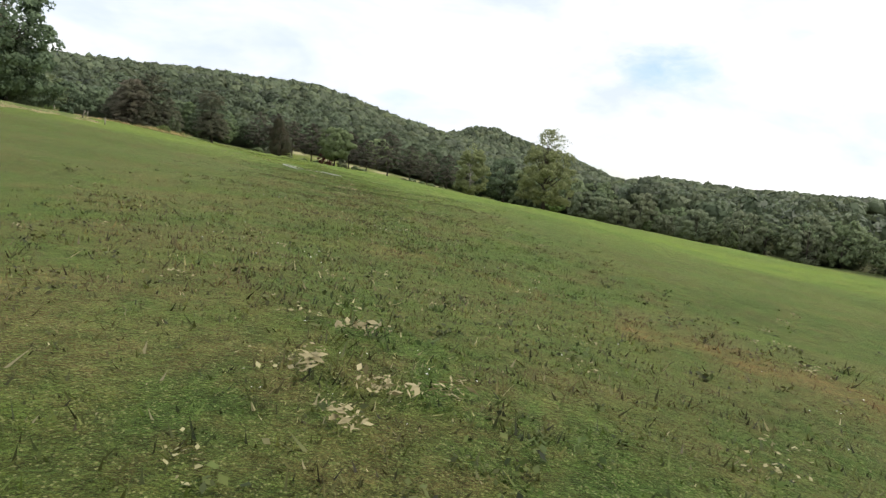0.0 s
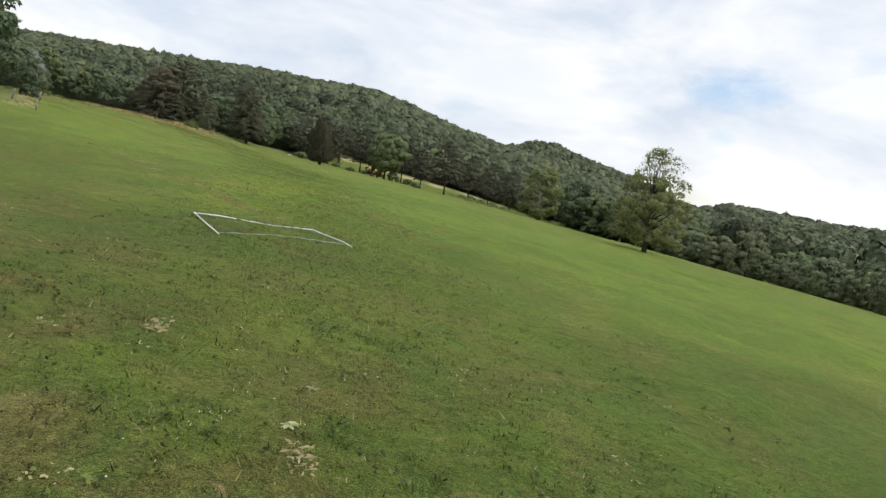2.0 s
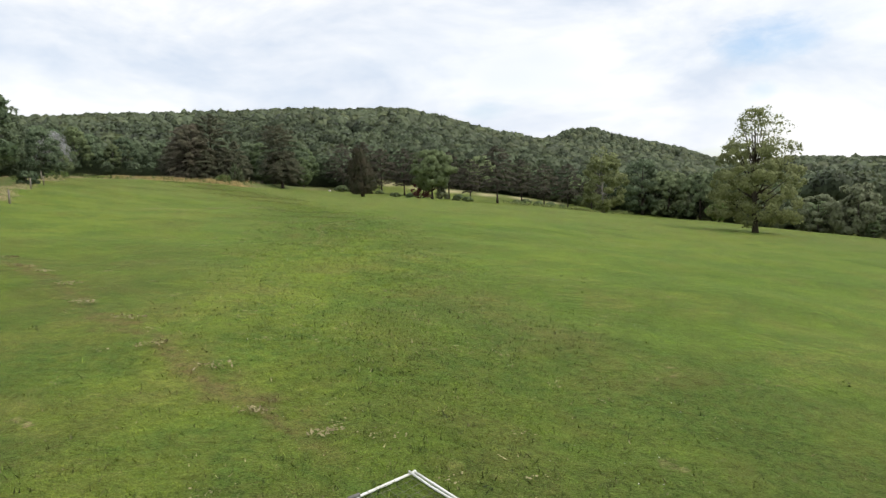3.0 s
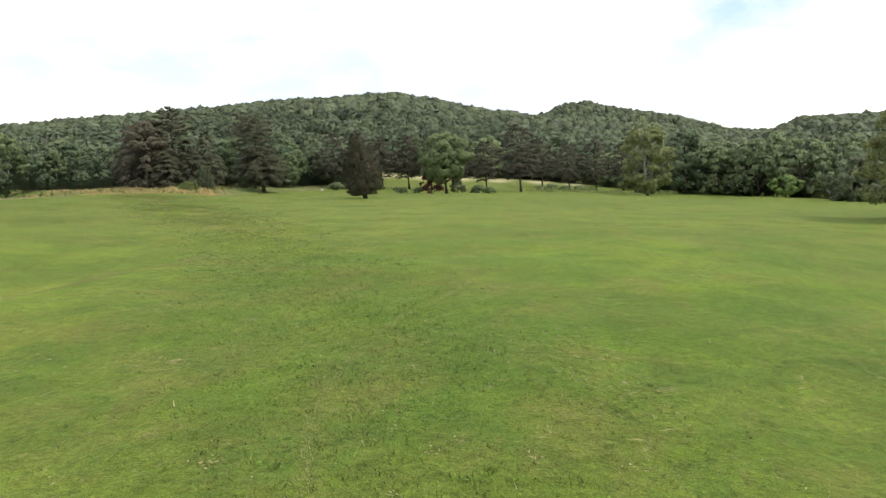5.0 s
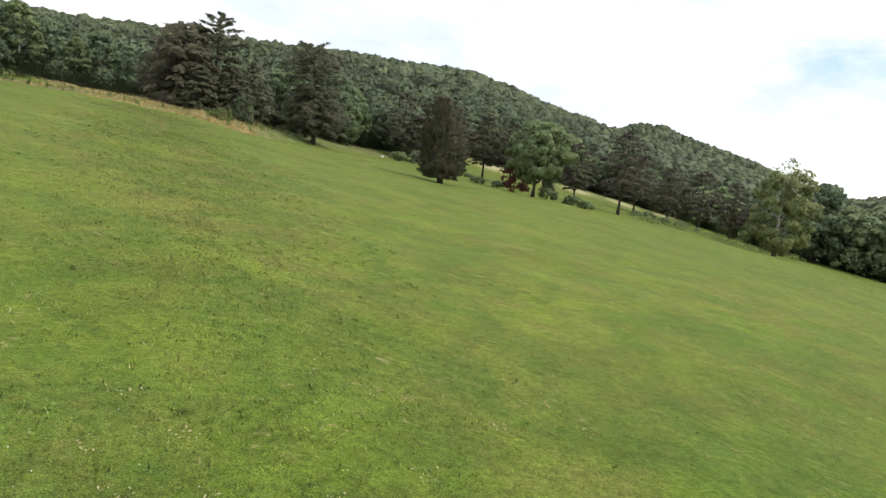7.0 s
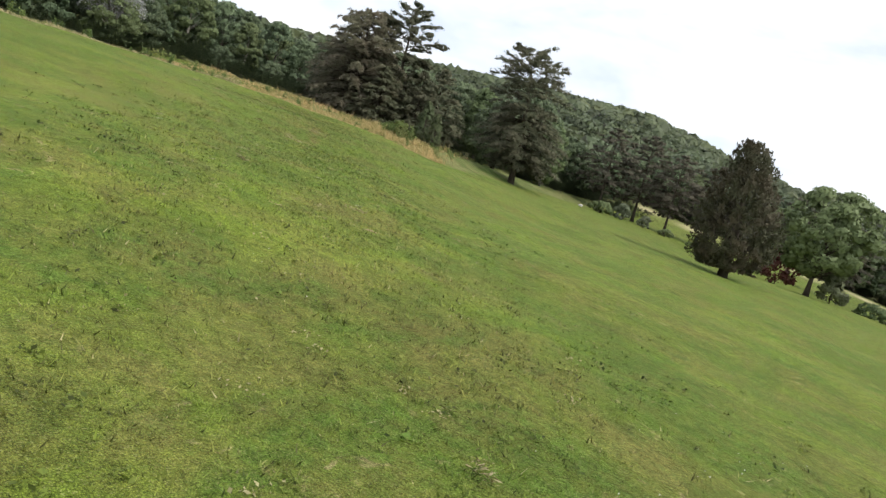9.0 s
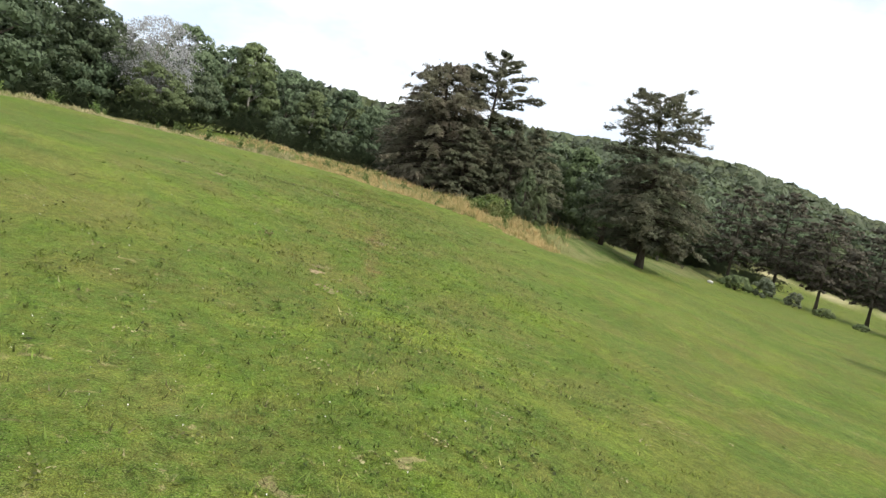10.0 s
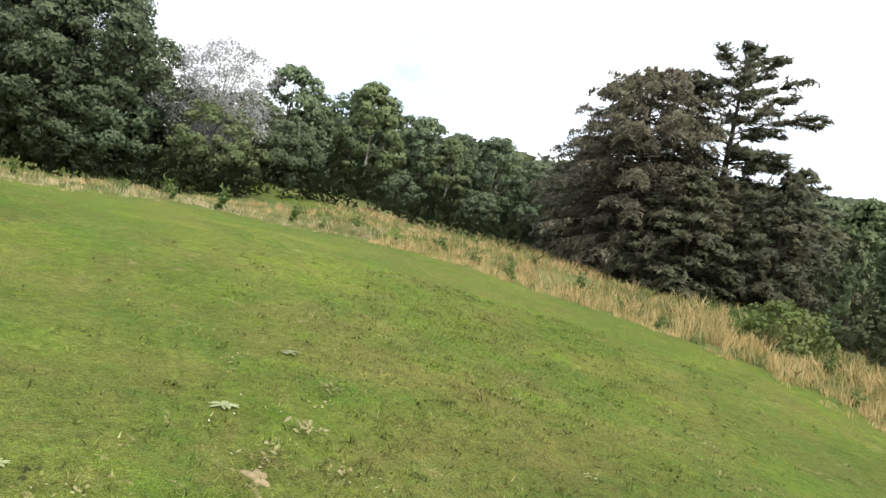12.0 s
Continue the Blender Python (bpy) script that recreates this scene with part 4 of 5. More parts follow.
edge_bush = shrub("green_bush", 43, 1.6, 1.9, "weed", 40, 60, 0.10)
tagged(stand(edge_bush, -70.2, 164.2, 0, 0.85), "bright green bush at the edge of the tall grass", "bush")

def field_stone():
    """A small pale boulder with an uneven, worn surface."""
    bm = bmesh.new()
    bmesh.ops.create_icosphere(bm, subdivisions=2, radius=0.4)
    for v in bm.verts:
        v.co *= 1 + 0.16 * math.sin(v.co.x * 9 + 1) * math.sin(v.co.y * 7 + 2) + 0.1 * math.sin(v.co.z * 11)
        v.co.z = v.co.z * 0.6 + 0.12
    return new("field_stone", bm_mesh("field_stone", bm, MAT["stone"]))


tagged(stand(field_stone(), -60.0, 203.0), "small pale field stone at the edge of the lawn", "stone")

# the far side: trunked pine, light tree with a bare top, round dark trees
far_pine = pine_tree("pine_tree", 44, 15.2, 5.2, 3.6, "far_pine", 0.26, whorls=20, arms=6, each=100, leaf=0.28, hang=0.3, lift=lambda f: -0.12 + 0.3 * f, ratio=0.34,
                     profile=lambda f: float(np.interp(f, (0, 0.15, 0.5, 0.85, 1), (0.6, 0.95, 1.0, 0.6, 0.15))))
tagged(stand(far_pine, -15.2, 208.0), "brownish pine on a tall bare trunk", "tree")
for x, y, s in ((-2.0, 238, 0.86), (5.5, 241, 0.92), (-9.0, 243, 0.9), (13.0, 243, 0.85), (-60, 216, 0.9), (-54.5, 219, 0.95), (-49, 217.5, 0.85), (-43, 221, 0.9), (-37, 219, 0.85), (-30, 222.5, 0.9), (-23.5, 220, 0.8)):
    tagged(again(far_pine, x, y, x * 31, s), "dark brownish pine in the row along the far field", "tree", "far row of pines")
light = broad_tree("sycamore_tree", 45, 17.6, 5.4, 1.2, "sycamore", 0.32, clumps=120, each=110, leaf=0.25, spread=1.1, profile=tall_profile, shell=0.2, cut=thin_top(13.0, 0.93), limbs=22, bark="pale_bark")
tagged(stand(light, 12.7, 209.0), "light yellowish-green tree with a bare twiggy top", "tree")

spreading = broad_tree("young_tree", 61, 4.6, 3.1, 1.0, "bright", 0.12, clumps=60, each=60, leaf=0.20, spread=0.7, profile=round_profile, limbs=8)
tagged(stand(spreading, 41.6, 208.6), "bright green spreading young tree before the dark woods", "tree")
dark_bush = shrub("dark_bush", 46, 1.3, 1.0, "oak", 26, 40, 0.11)
tagged(stand(dark_bush, -55.0, 94.6), "low dark bush in the dry grass", "bush")

# tree shapes for the wood's edge
oak_big = broad_tree("oak_tree", 58, 17.6, 7.6, 0.9, "oak", 0.46, clumps=430, each=110, leaf=0.19, spread=1.25, profile=round_profile, limbs=8, shell=0.25)
tagged(stand(oak_big, -115.5, 146.0, 0, 0.70), "large dark green oak with a heavy rounded crown", "tree", "trees of the western wood")
oak_a = broad_tree("oak_tree", 51, 14.5, 6.4, 1.1, "oak", 0.38, clumps=150, each=100, leaf=0.22, spread=1.15, profile=round_profile, limbs=14)
tagged(stand(oak_a, -121.0, 152.0, 0, 0.75), "dark green oak behind the wood's edge", "tree", "trees of the western wood")
oak_b = broad_tree("oak_tree", 52, 10.4, 4.3, 1.0, "oak", 0.28, clumps=110, each=74, leaf=0.20, spread=0.95, profile=tall_profile, limbs=12)
tagged(stand(oak_b, -114.5, 166.5, 0, 0.93), "dark green oak at the wood's edge", "tree", "trees of the western wood")
ash = broad_tree("ash_tree", 53, 10.8, 3.3, 1.4, "oak_light", 0.20, clumps=88, each=90, leaf=0.20, spread=0.9, profile=tall_profile, limbs=12, bark="pale_bark")
tagged(stand(ash, -110.5, 172.7, 0, 0.95), "slender light green ash with a pale trunk", "tree", "trees of the western wood")
pale = broad_tree("pale_tree", 54, 10.0, 3.7, 3.0, "pale", 0.16, clumps=150, each=90, leaf=0.075, spread=0.85, profile=round_profile, limbs=44, bark="pale_bark", shell=0.2,
                  cut=lambda c, rng: rng.random(len(c)) > 0.04 + 0.10 * np.clip((c[:, 2] - 5.0) / 2.0, 0, 1))
tagged(stand(pale, -103.4, 156.2, 0, 0.93), "thin-leaved tree with leaf colour paled as by the bright sky behind", "tree")
olive = broad_tree("young_tree", 60, 6.6, 3.6, 0.2, "olive", 0.12, clumps=120, each=90, leaf=0.13, spread=0.7, profile=round_profile, limbs=10)
tagged(stand(olive, -101.4, 155.4, 0, 0.78), "bushy olive-green young tree under the pale tree", "tree")
under = broad_tree("young_tree", 55, 6.4, 3.2, 0.2, "oak", 0.10, clumps=80, each=100, leaf=0.16, spread=0.75, profile=round_profile, limbs=8)
tagged(stand(under, -104.0, 160.5, 0, 0.8), "bushy young tree at the wood's edge", "tree", "young trees")

# a plainer oak for places far off
oak_far = broad_tree("oak_tree", 57, 13.2, 6.2, 1.0, "oak_far", 0.38, clumps=90, each=58, leaf=0.35, spread=1.2, profile=round_profile, limbs=10)
tagged(stand(oak_far, 40, 220), "dark green broadleaf tree in the valley's tree line", "tree", "trees of the valley line")

# western wood: large oaks towards the strip's near end, smaller ones to the north
WEST_SOUTH = ((-62.8, 89.2, 1.3, oak_a), (-76.5, 101.0, 1.0, oak_a), (-83.5, 119.5, 0.78, oak_a), (-108, 120, 1.0, oak_a), (-109.0, 149.0, 0.76, oak_big), (-89.5, 137, 0.85, oak_b), (-100, 110, 1.0, oak_b), (-124, 140, 0.95, oak_a), (-96, 118, 1.1, oak_b), (-119, 176, 1.0, oak_b), (-113, 181, 0.92, oak_b), (-108, 187, 0.90, oak_b), (-121, 184, 0.75, oak_a), (-106, 196, 0.95, oak_b), (-100, 190, 0.9, oak_b), (-114, 194, 0.9, ash), (-98, 199, 0.95, oak_b))
WEST_NORTH = ((-105, 178, 0.75, ash), (-92, 196, 0.95, oak_b), (-86, 194, 0.95, oak_b), (-82, 202, 1.2, oak_b), (-77, 199, 1.08, ash), (-72, 207, 1.3, oak_b), (-70, 214, 1.0, ash), (-67, 221, 1.0, oak_b), (-78, 214, 0.75, oak_a), (-67, 233, 1.0, oak_b), (-66, 244, 1.0, oak_b), (-70, 226, 0.75, oak_a), (-66, 200, 0.8, ash), (-65, 256, 1.0, oak_b), (-64, 268, 1.0, oak_b), (-88, 188, 0.9, oak_b), (-70, 190, 1.0, oak_b), (-108, 204, 1.0, oak_b), (-100, 208, 1.05, oak_b), (-116, 203, 1.0, oak_b), (-92, 208, 1.05, oak_b), (-124, 196, 1.0, oak_b))
for k, (x, y, s, src) in enumerate(WEST_SOUTH + WEST_NORTH):
    tagged(again(src, x, y, 47 * k, s * (0.92 if y > 160 else 1.0), 0.92 + 0.05 * (k % 4)), "dark green broadleaf tree along the wood's edge", "tree", "trees of the western wood")
for k, (x, y, s) in enumerate(((-106, 151, 0.9), (-105, 163, 0.65), (-108, 141, 0.8), (-101, 170, 0.45), (-99, 177, 0.5), (-104, 130, 0.9), (-98, 122, 0.9), (-93, 186, 0.55), (-100, 184, 0.5), (-85, 188, 0.5))):
    tagged(again(under, x, y, 63 * k, s), "bushy young tree at the wood's edge", "tree", "young trees")
round_tree = broad_tree("rounded_tree", 59, 6.6, 3.3, 0.3, "grey_leaf", 0.14, clumps=80, each=75, leaf=0.20, spread=0.8, profile=round_profile, limbs=8)
tagged(stand(round_tree, 58, 191, 0, 1.3), "light olive-green rounded tree before the valley's tree line", "tree", "rounded trees of the valley")
for k, (x, y, s) in enumerate(((50, 220, 0.8), (46, 190, 1.25), (61, 180, 1.5), (69, 160, 1.4), (55, 202, 1.3), (74, 146, 1.3), (66, 172, 1.0), (37, 223, 0.9), (79, 128, 1.4))):
    tagged(again(round_tree, x, y, 41 * k, s, 0.9 + 0.1 * (k % 3)), "light olive-green rounded tree before the valley's tree line", "tree", "rounded trees of the valley")

# pines and oaks beside the start of the strip
tall_pine = pine_tree("pine_tree", 56, 19.0, 5.2, 4.5, "pine", 0.36, whorls=20, arms=6, each=130, leaf=0.24, hang=0.25, lift=lambda f: -0.1 + 0.3 * f, gaps=0.1, ratio=0.32,
                      profile=lambda f: float(np.interp(f, (0, 0.15, 0.5, 0.85, 1), (0.6, 0.9, 1.0, 0.6, 0.2))))
tagged(stand(tall_pine, -68.0, 90.0), "tall dark pine beside the rough strip", "tree", "pines beside the strip")
for x, y, s in ((-72, 85, 1.05), (-70.0, 97.5, 0.95), (-74, 93, 1.0), (-63.5, 84.5, 0.95), (-66, 78, 1.0), (-60, 72, 1.0)):
    tagged(again(tall_pine, x, y, x * 17, s), group="pines beside the strip")
for k, (x, y, s) in enumerate(((-69.5, 99, 0.95), (-77, 101, 1.0), (-82, 106, 1.0), (-88, 112, 1.0), (-66.5, 94.5, 1.3), (-68.5, 101.5, 1.1), (-76, 108.5, 1.1), (-60, 64, 1.0), (-58, 54, 1.0))):
    tagged(again(oak_b, x, y, 71 * k, s), "dark green broadleaf tree beside the rough strip", "tree", "trees of the western wood")

# the eastern and northern tree lines
LINE_NEAR = ((26.5, 230, 1.75, oak_b), (33, 226, 1.05, oak_far), (47, 214, 1.00, oak_far), (55, 205, 1.00, oak_b), (60, 196, 0.70, oak_far), (66, 187, 0.70, oak_far), (70, 177, 0.74, oak_far), (74, 166, 0.70, oak_b), (77, 156, 0.74, oak_far), (80, 146, 0.70, oak_far), (82, 136, 0.70, oak_b), (85, 126, 0.77, oak_far), (88, 115, 0.70, oak_far), (92, 104, 0.70, oak_far), (95, 92, 0.77, oak_far), (20, 246, 1.00, oak_b), (28, 244, 1.10, oak_far), (36, 238, 1.10, oak_far))
LINE_FAR = ((46, 230, 1.10, oak_far), (58, 218, 1.10, oak_far), (68, 202, 0.77, oak_far), (78, 184, 0.77, oak_far), (84, 168, 0.81, oak_far), (-58, 290, 1.1, oak_b), (-50, 292, 1.1, oak_far), (-41, 291, 1.1, oak_b), (-33, 293, 1.2, oak_b), (-26, 291, 1.00, oak_far), (-18, 293, 1.1, oak_b), (-10, 290, 1.00, oak_far), (-2, 287, 1.1, oak_b), (6, 281, 1.1, oak_b), (13, 268, 1.00, oak_far), (91, 152, 0.77, oak_far), (94, 136, 0.77, oak_far), (98, 120, 0.77, oak_far), (62, 176, 0.42, ash), (66, 160, 0.39, ash), (70, 142, 0.42, ash))
for k, (x, y, s, src) in enumerate(LINE_NEAR + LINE_FAR):
    tagged(again(src, x, y, 53 * k, s * (0.9 if x > 50 else 1.0), 0.88 + 0.07 * (k % 4)), "dark green broadleaf tree in the valley's tree line", "tree", "trees of the valley line")


# ---- undergrowth below the wood's edge ----
def leaf_band(name, seed, line, step, tall, deep, per, leaf, mat, label):
    rng = np.random.default_rng(seed)
    q = []
    for x, y, a in along(line, step):
        h = tall * (0.45 + 0.75 * rng.random())
        c = np.array([x + rng.normal() * deep, y + rng.normal() * deep, 0])
        p = c + np.stack([rng.normal(size=per) * 0.8, rng.normal(size=per) * 0.8, h * rng.random(per) ** 0.8], 1)
        p[:, 2] += land(p[:, 0], p[:, 1])
        q.append(cards(rng, p, unit(rng.normal(size=(per, 3)) + np.array([0, -0.2, 0.6])), leaf * (0.6 + 0.8 * rng.random(per)), three=True))
    tagged(new(name, flat_mesh(name, np.concatenate(q), 3, mat)), label, "undergrowth", kind="stuff")


leaf_band("west_undergrowth", 61, [(-62, 50), (-66, 76), (-72, 96), (-90, 116), (-104, 130), (-108, 150), (-106, 170), (-98, 182), (-86, 189), (-72, 196), (-67, 210), (-66, 226), (-57, 242)], 1.0, 2.6, 1.5, 150, 0.20, MAT["oak"], "dark leafy undergrowth below the wood's edge")
leaf_band("north_undergrowth", 62, [(-62, 288), (-10, 288), (8, 280), (18, 250), (26, 232), (46, 214), (66, 188), (80, 150), (92, 104), (100, 70)], 1.1, 2.6, 1.6, 110, 0.26, MAT["oak_far"], "dark leafy undergrowth below the valley's trees")
leaf_band("strip_undergrowth", 64, [(-80, 122), (-89, 133), (-94, 141), (-97.5, 149), (-97.5, 156), (-93.5, 164), (-88, 169)], 0.8, 1.9, 0.9, 130, 0.14, MAT["oak"], "dark bushy undergrowth behind the tall grass")
leaf_band("far_weeds", 63, [(-12, 214), (-2, 217), (8, 219), (22, 221)], 0.6, 0.9, 0.9, 26, 0.2, MAT["weed"], "rough weeds along the far edge of the lawn")


# ---- the strip of tall dry grass ----
def tall_grass(name, seed, line, step, width, tall, stems, mat, label, back=0.0):
    rng = np.random.default_rng(seed)
    tri = []
    for x, y, a in along(line, step):
        nx, ny = -math.sin(a), math.cos(a)
        k = int(stems * (0.5 if y < 147 else 1.0) * (float(np.clip((-62.0 - x) / 10, 0.1, 1)) if back else 1.0))
        heads = max(3, k // 14)
        pick = rng.integers(0, heads, k)
        taper = float(np.clip((-61.0 - x) / 10, 0.12, 1))
        s = (back * taper + width * (0.6 if y < 150 else 1.0 if y < 156 else 1.75) * taper * rng.random(heads) ** 1.1 + rng.normal() * 0.3 - 0.3)[pick]
        px = x + nx * s + (rng.normal(size=heads) * 0.25)[pick] + rng.normal(size=k) * 0.10
        py = y + ny * s + (rng.normal(size=heads) * 0.25)[pick] + rng.normal(size=k) * 0.10
        lush = (0.55 + 0.65 * rng.random(heads) ** 1.3)[pick] * float(np.interp(x, (-86, -80, -72, -62), (0.52, 0.66, 0.85, 0.62)) if y > 157.5 else np.interp(y, (100, 146, 152, 158), (0.40, 0.40, 0.42, 0.52)))
        patch = 0.55 + 0.45 * np.sin(px * 0.9 + np.sin(py * 0.7) * 2) * np.sin(py * 0.53 + 1.0)
        h = tall * lush * (0.6 + 0.6 * rng.random(k)) * (0.6 + 0.75 * patch) * np.clip(0.55 + s / 2.0, 0.3, 1.1)
        base = np.stack([px, py, land(px, py) - 0.02], 1)
        d = rng.random(k) * 6.28
        w = 0.004 + 0.008 * rng.random(k)
        side = np.stack([np.cos(d) * w, np.sin(d) * w, np.zeros(k)], 1)
        bend = rng.normal(size=(k, 2)) * 0.32 * h[:, None] + np.array([-0.16, 0.06]) * h[:, None]
        mid = base + np.stack([bend[:, 0] * 0.4, bend[:, 1] * 0.4, h * 0.6], 1)
        top = base + np.stack([bend[:, 0], bend[:, 1], h], 1)
        tri.append(np.stack([base - side, base + side, mid + side * 1.3, top, mid - side * 1.3], 1))
    tagged(new(name, flat_mesh(name, np.concatenate(tri), 5, mat)), label, "tall grass", kind="stuff")


tall_grass("tall_dry_grass", 71, EDGE[9:], 0.2, 3.9, 0.70, 125, MAT["straw"], "strip of tall straw-coloured dry grass along the lawn")
tall_grass("tall_dry_grass", 76, EDGE[:10], 0.2, 4.2, 0.68, 90, MAT["pale_straw"], "strip of pale dry grass mixed with green along the lawn")
tall_grass("tall_dry_grass", 75, [(-86.5, 142), (-89.5, 150), (-88.5, 155.5), (-84, 161), (-78, 164)], 0.25, 5.0, 0.62, 60, MAT["straw"], "clumps of tall dry grass on the bank behind the strip")
tall_grass("tall_green_weeds", 72, EDGE[2:], 0.3, 7.0, 0.56, 60, MAT["weed"], "green weeds growing among the tall grass", back=0.2)
tall_grass("meadow_grass", 73, EDGE[1:], 0.3, 7.0, 0.66, 80, MAT["weed"], "rough unmown meadow between the strip and the wood", back=3.0)
tall_grass("meadow_straw", 74, EDGE[4:], 0.4, 7.0, 0.66, 60, MAT["straw"], "dry seed stalks in the meadow behind the strip", back=4.0)


def weed_clump(seed, tall):
    """A tall leafy weed: a few stems with leaves up them."""
    rng = np.random.default_rng(seed)
    plant, bm, q = new("weed_plant"), bmesh.new(), []
    for k in range(5):
        e = np.array([rng.normal() * 0.22, rng.normal() * 0.22, tall * (0.7 + 0.4 * rng.random())])
        tube(bm, [(0, 0, -0.05), tuple(e * 0.5), tuple(e)], [0.012, 0.010, 0.004], 4)
        f = rng.random(26)
        p = e[None] * f[:, None] + rng.normal(size=(26, 3)) * 0.07
        q.append(cards(rng, p, unit(rng.normal(size=(26, 3)) + np.array([0, 0, 0.8])), 0.10 * (1.2 - 0.6 * f), 0.4))
    part("stems", bm_mesh("weed_stems", bm, MAT["weed"]), plant)
    part("leaves", flat_mesh("weed_leaves", np.concatenate(q), 4, MAT["weed"]), plant)
    return plant


weed = weed_clump(81, 0.75)
tagged(stand(weed, -87.6, 148.6), "tall leafy green weed in the dry grass", "weed", "weeds in the strip")
rngw = random.Random(82)
for x, y, a in along(EDGE[3:], 1.5):
    off = 0.6 + 3.0 * rngw.random()
    tagged(again(weed, x - math.sin(a) * off + rngw.random(), y + math.cos(a) * off, rngw.random() * 360, 0.6 + 0.6 * rngw.random()), group="weeds in the strip")


# ---- fence posts by the strip ----
def fence_post(tall):
    bm = bmesh.new()
    bmesh.ops.create_cone(bm, cap_ends=True, segments=10, radius1=0.075, radius2=0.065, depth=tall)
    bmesh.ops.translate(bm, verts=bm.verts, vec=(0, 0, tall / 2 - 0.15))
    for v in bm.verts:
        if v.co.z > tall * 0.5:
            v.co.z += 0.03 * math.sin(v.co.x * 60) + v.co.y * 0.25
    return new("fence_post", bm_mesh("fence_post", bm, MAT["post"]))


first_post = fence_post(1.25)
tagged(stand(first_post, -64.4, 107.4), "short weathered wooden fence post in dry grass", "post", "fence posts")
for x, y in ((-47.3, 86.0), (-39.3, 75.0), (-55.4, 97.0)):
    tagged(again(first_post, x, y, x * 9, 0.8), group="fence posts")
slanted = again(first_post, -43.2, 77.3, 0, 0.9)
slanted.matrix_basis = slanted.matrix_basis @ pose(0, 0, 0, 8, 24, 0)
tagged(slanted, "weathered wooden fence post leaning over in dry grass", "post", "fence posts")


# ---- the goal frame lying on its face, with its net ----
def goal():
    root = new("soccer_goal")
    a, b, c, d = Vector((-10.9, 43.05, 0)), Vector((-8.7, 46.36, 0)), Vector((-7.3, 45.1, 0)), Vector((-9.56, 41.5, 0))
    for v in (a, b, c, d):
        v.z = float(land(v.x, v.y)) + 0.05
    c.z -= 0.03

    def pipe(name, p, q, r, sag=0.0):
        bm = bmesh.new()
        pts = [p.lerp(q, k / 6) for k in range(7)]
        for k in range(1, 6):
            pts[k].z = float(land(pts[k].x, pts[k].y)) + 0.05 - sag * math.sin(math.pi * k / 6) ** 2
        tube(bm, pts, [r] * 7, 12)
        return part(name, bm_mesh(name, bm, MAT["pipe"]), root)
    bar = pipe("crossbar", a, b, 0.015, 0.05)
    for name, p, q in (("post", a, d), ("post", b, c)):
        pipe(name, p, q, 0.014, 0.01)
    pipe("back_stay", b + Vector((-0.05, -0.05, 0.03)), c + Vector((0.12, -0.14, -0.03)), 0.012)
    for f in (0.33, 0.56, 0.62, 0.79):
        bm, m = bmesh.new(), a.lerp(b, f)
        e = (b - a).normalized() * 0.07
        tube(bm, [m - e, m + e], [0.019, 0.019], 12)
        part("coupling", bm_mesh("coupling", bm, MAT["coupling"]), bar, "grey pipe coupling")
    for m in (a, b):
        bm = bmesh.new()
        bmesh.ops.create_uvsphere(bm, u_segments=12, v_segments=8, radius=0.023)
        bmesh.ops.translate(bm, verts=bm.verts, vec=m)
        part("elbow", bm_mesh("elbow", bm, MAT["pipe"]), bar)
    bm, rng = bmesh.new(), random.Random(9)

    def at(u, v):
        p = a.lerp(b, u).lerp(d.lerp(c, u), v * (0.92 - 0.12 * math.sin(math.pi * u)))
        p.z = p.z - 0.055 * math.sin(math.pi * v) * math.sin(math.pi * u) ** 0.3 + 0.01 * math.sin(u * 40) * math.sin(v * 17)
        sway = 0.05 * math.sin(u * 9) * v
        return p + (d - a).normalized() * sway
    nu, nv = 36, 17
    for i in range(nu + 1):
        tube(bm, [at(i / nu, k / 8) for k in range(9)], [0.0022] * 9, 3)
    for k in range(1, nv):
        tube(bm, [at(i / 12, k / nv) for i in range(13)], [0.0022] * 13, 3)
    part("net", bm_mesh("net", bm, MAT["net"]), root, "thin greyish net spread over the grass")
    bm = bmesh.new()
    tube(bm, [at(i / 16, 1.0) for i in range(17)], [0.008] * 17, 5)
    part("net_rope", bm_mesh("net_rope", bm, MAT["rope"]), root)
    tagged(root, "white pipe soccer goal lying flat in the grass with its net", "goal")


goal()


# ---- turf along the low stretch of the field: uncountable blades, dead leaves, clover ----
LANE = [(-1, 0), (-1.5, 12), (-3, 25), (-6, 38), (-10, 52), (-15, 66), (-20, 80), (-27, 94), (-37, 108), (-46, 120), (-56, 133), (-66, 145), (-74, 153)]


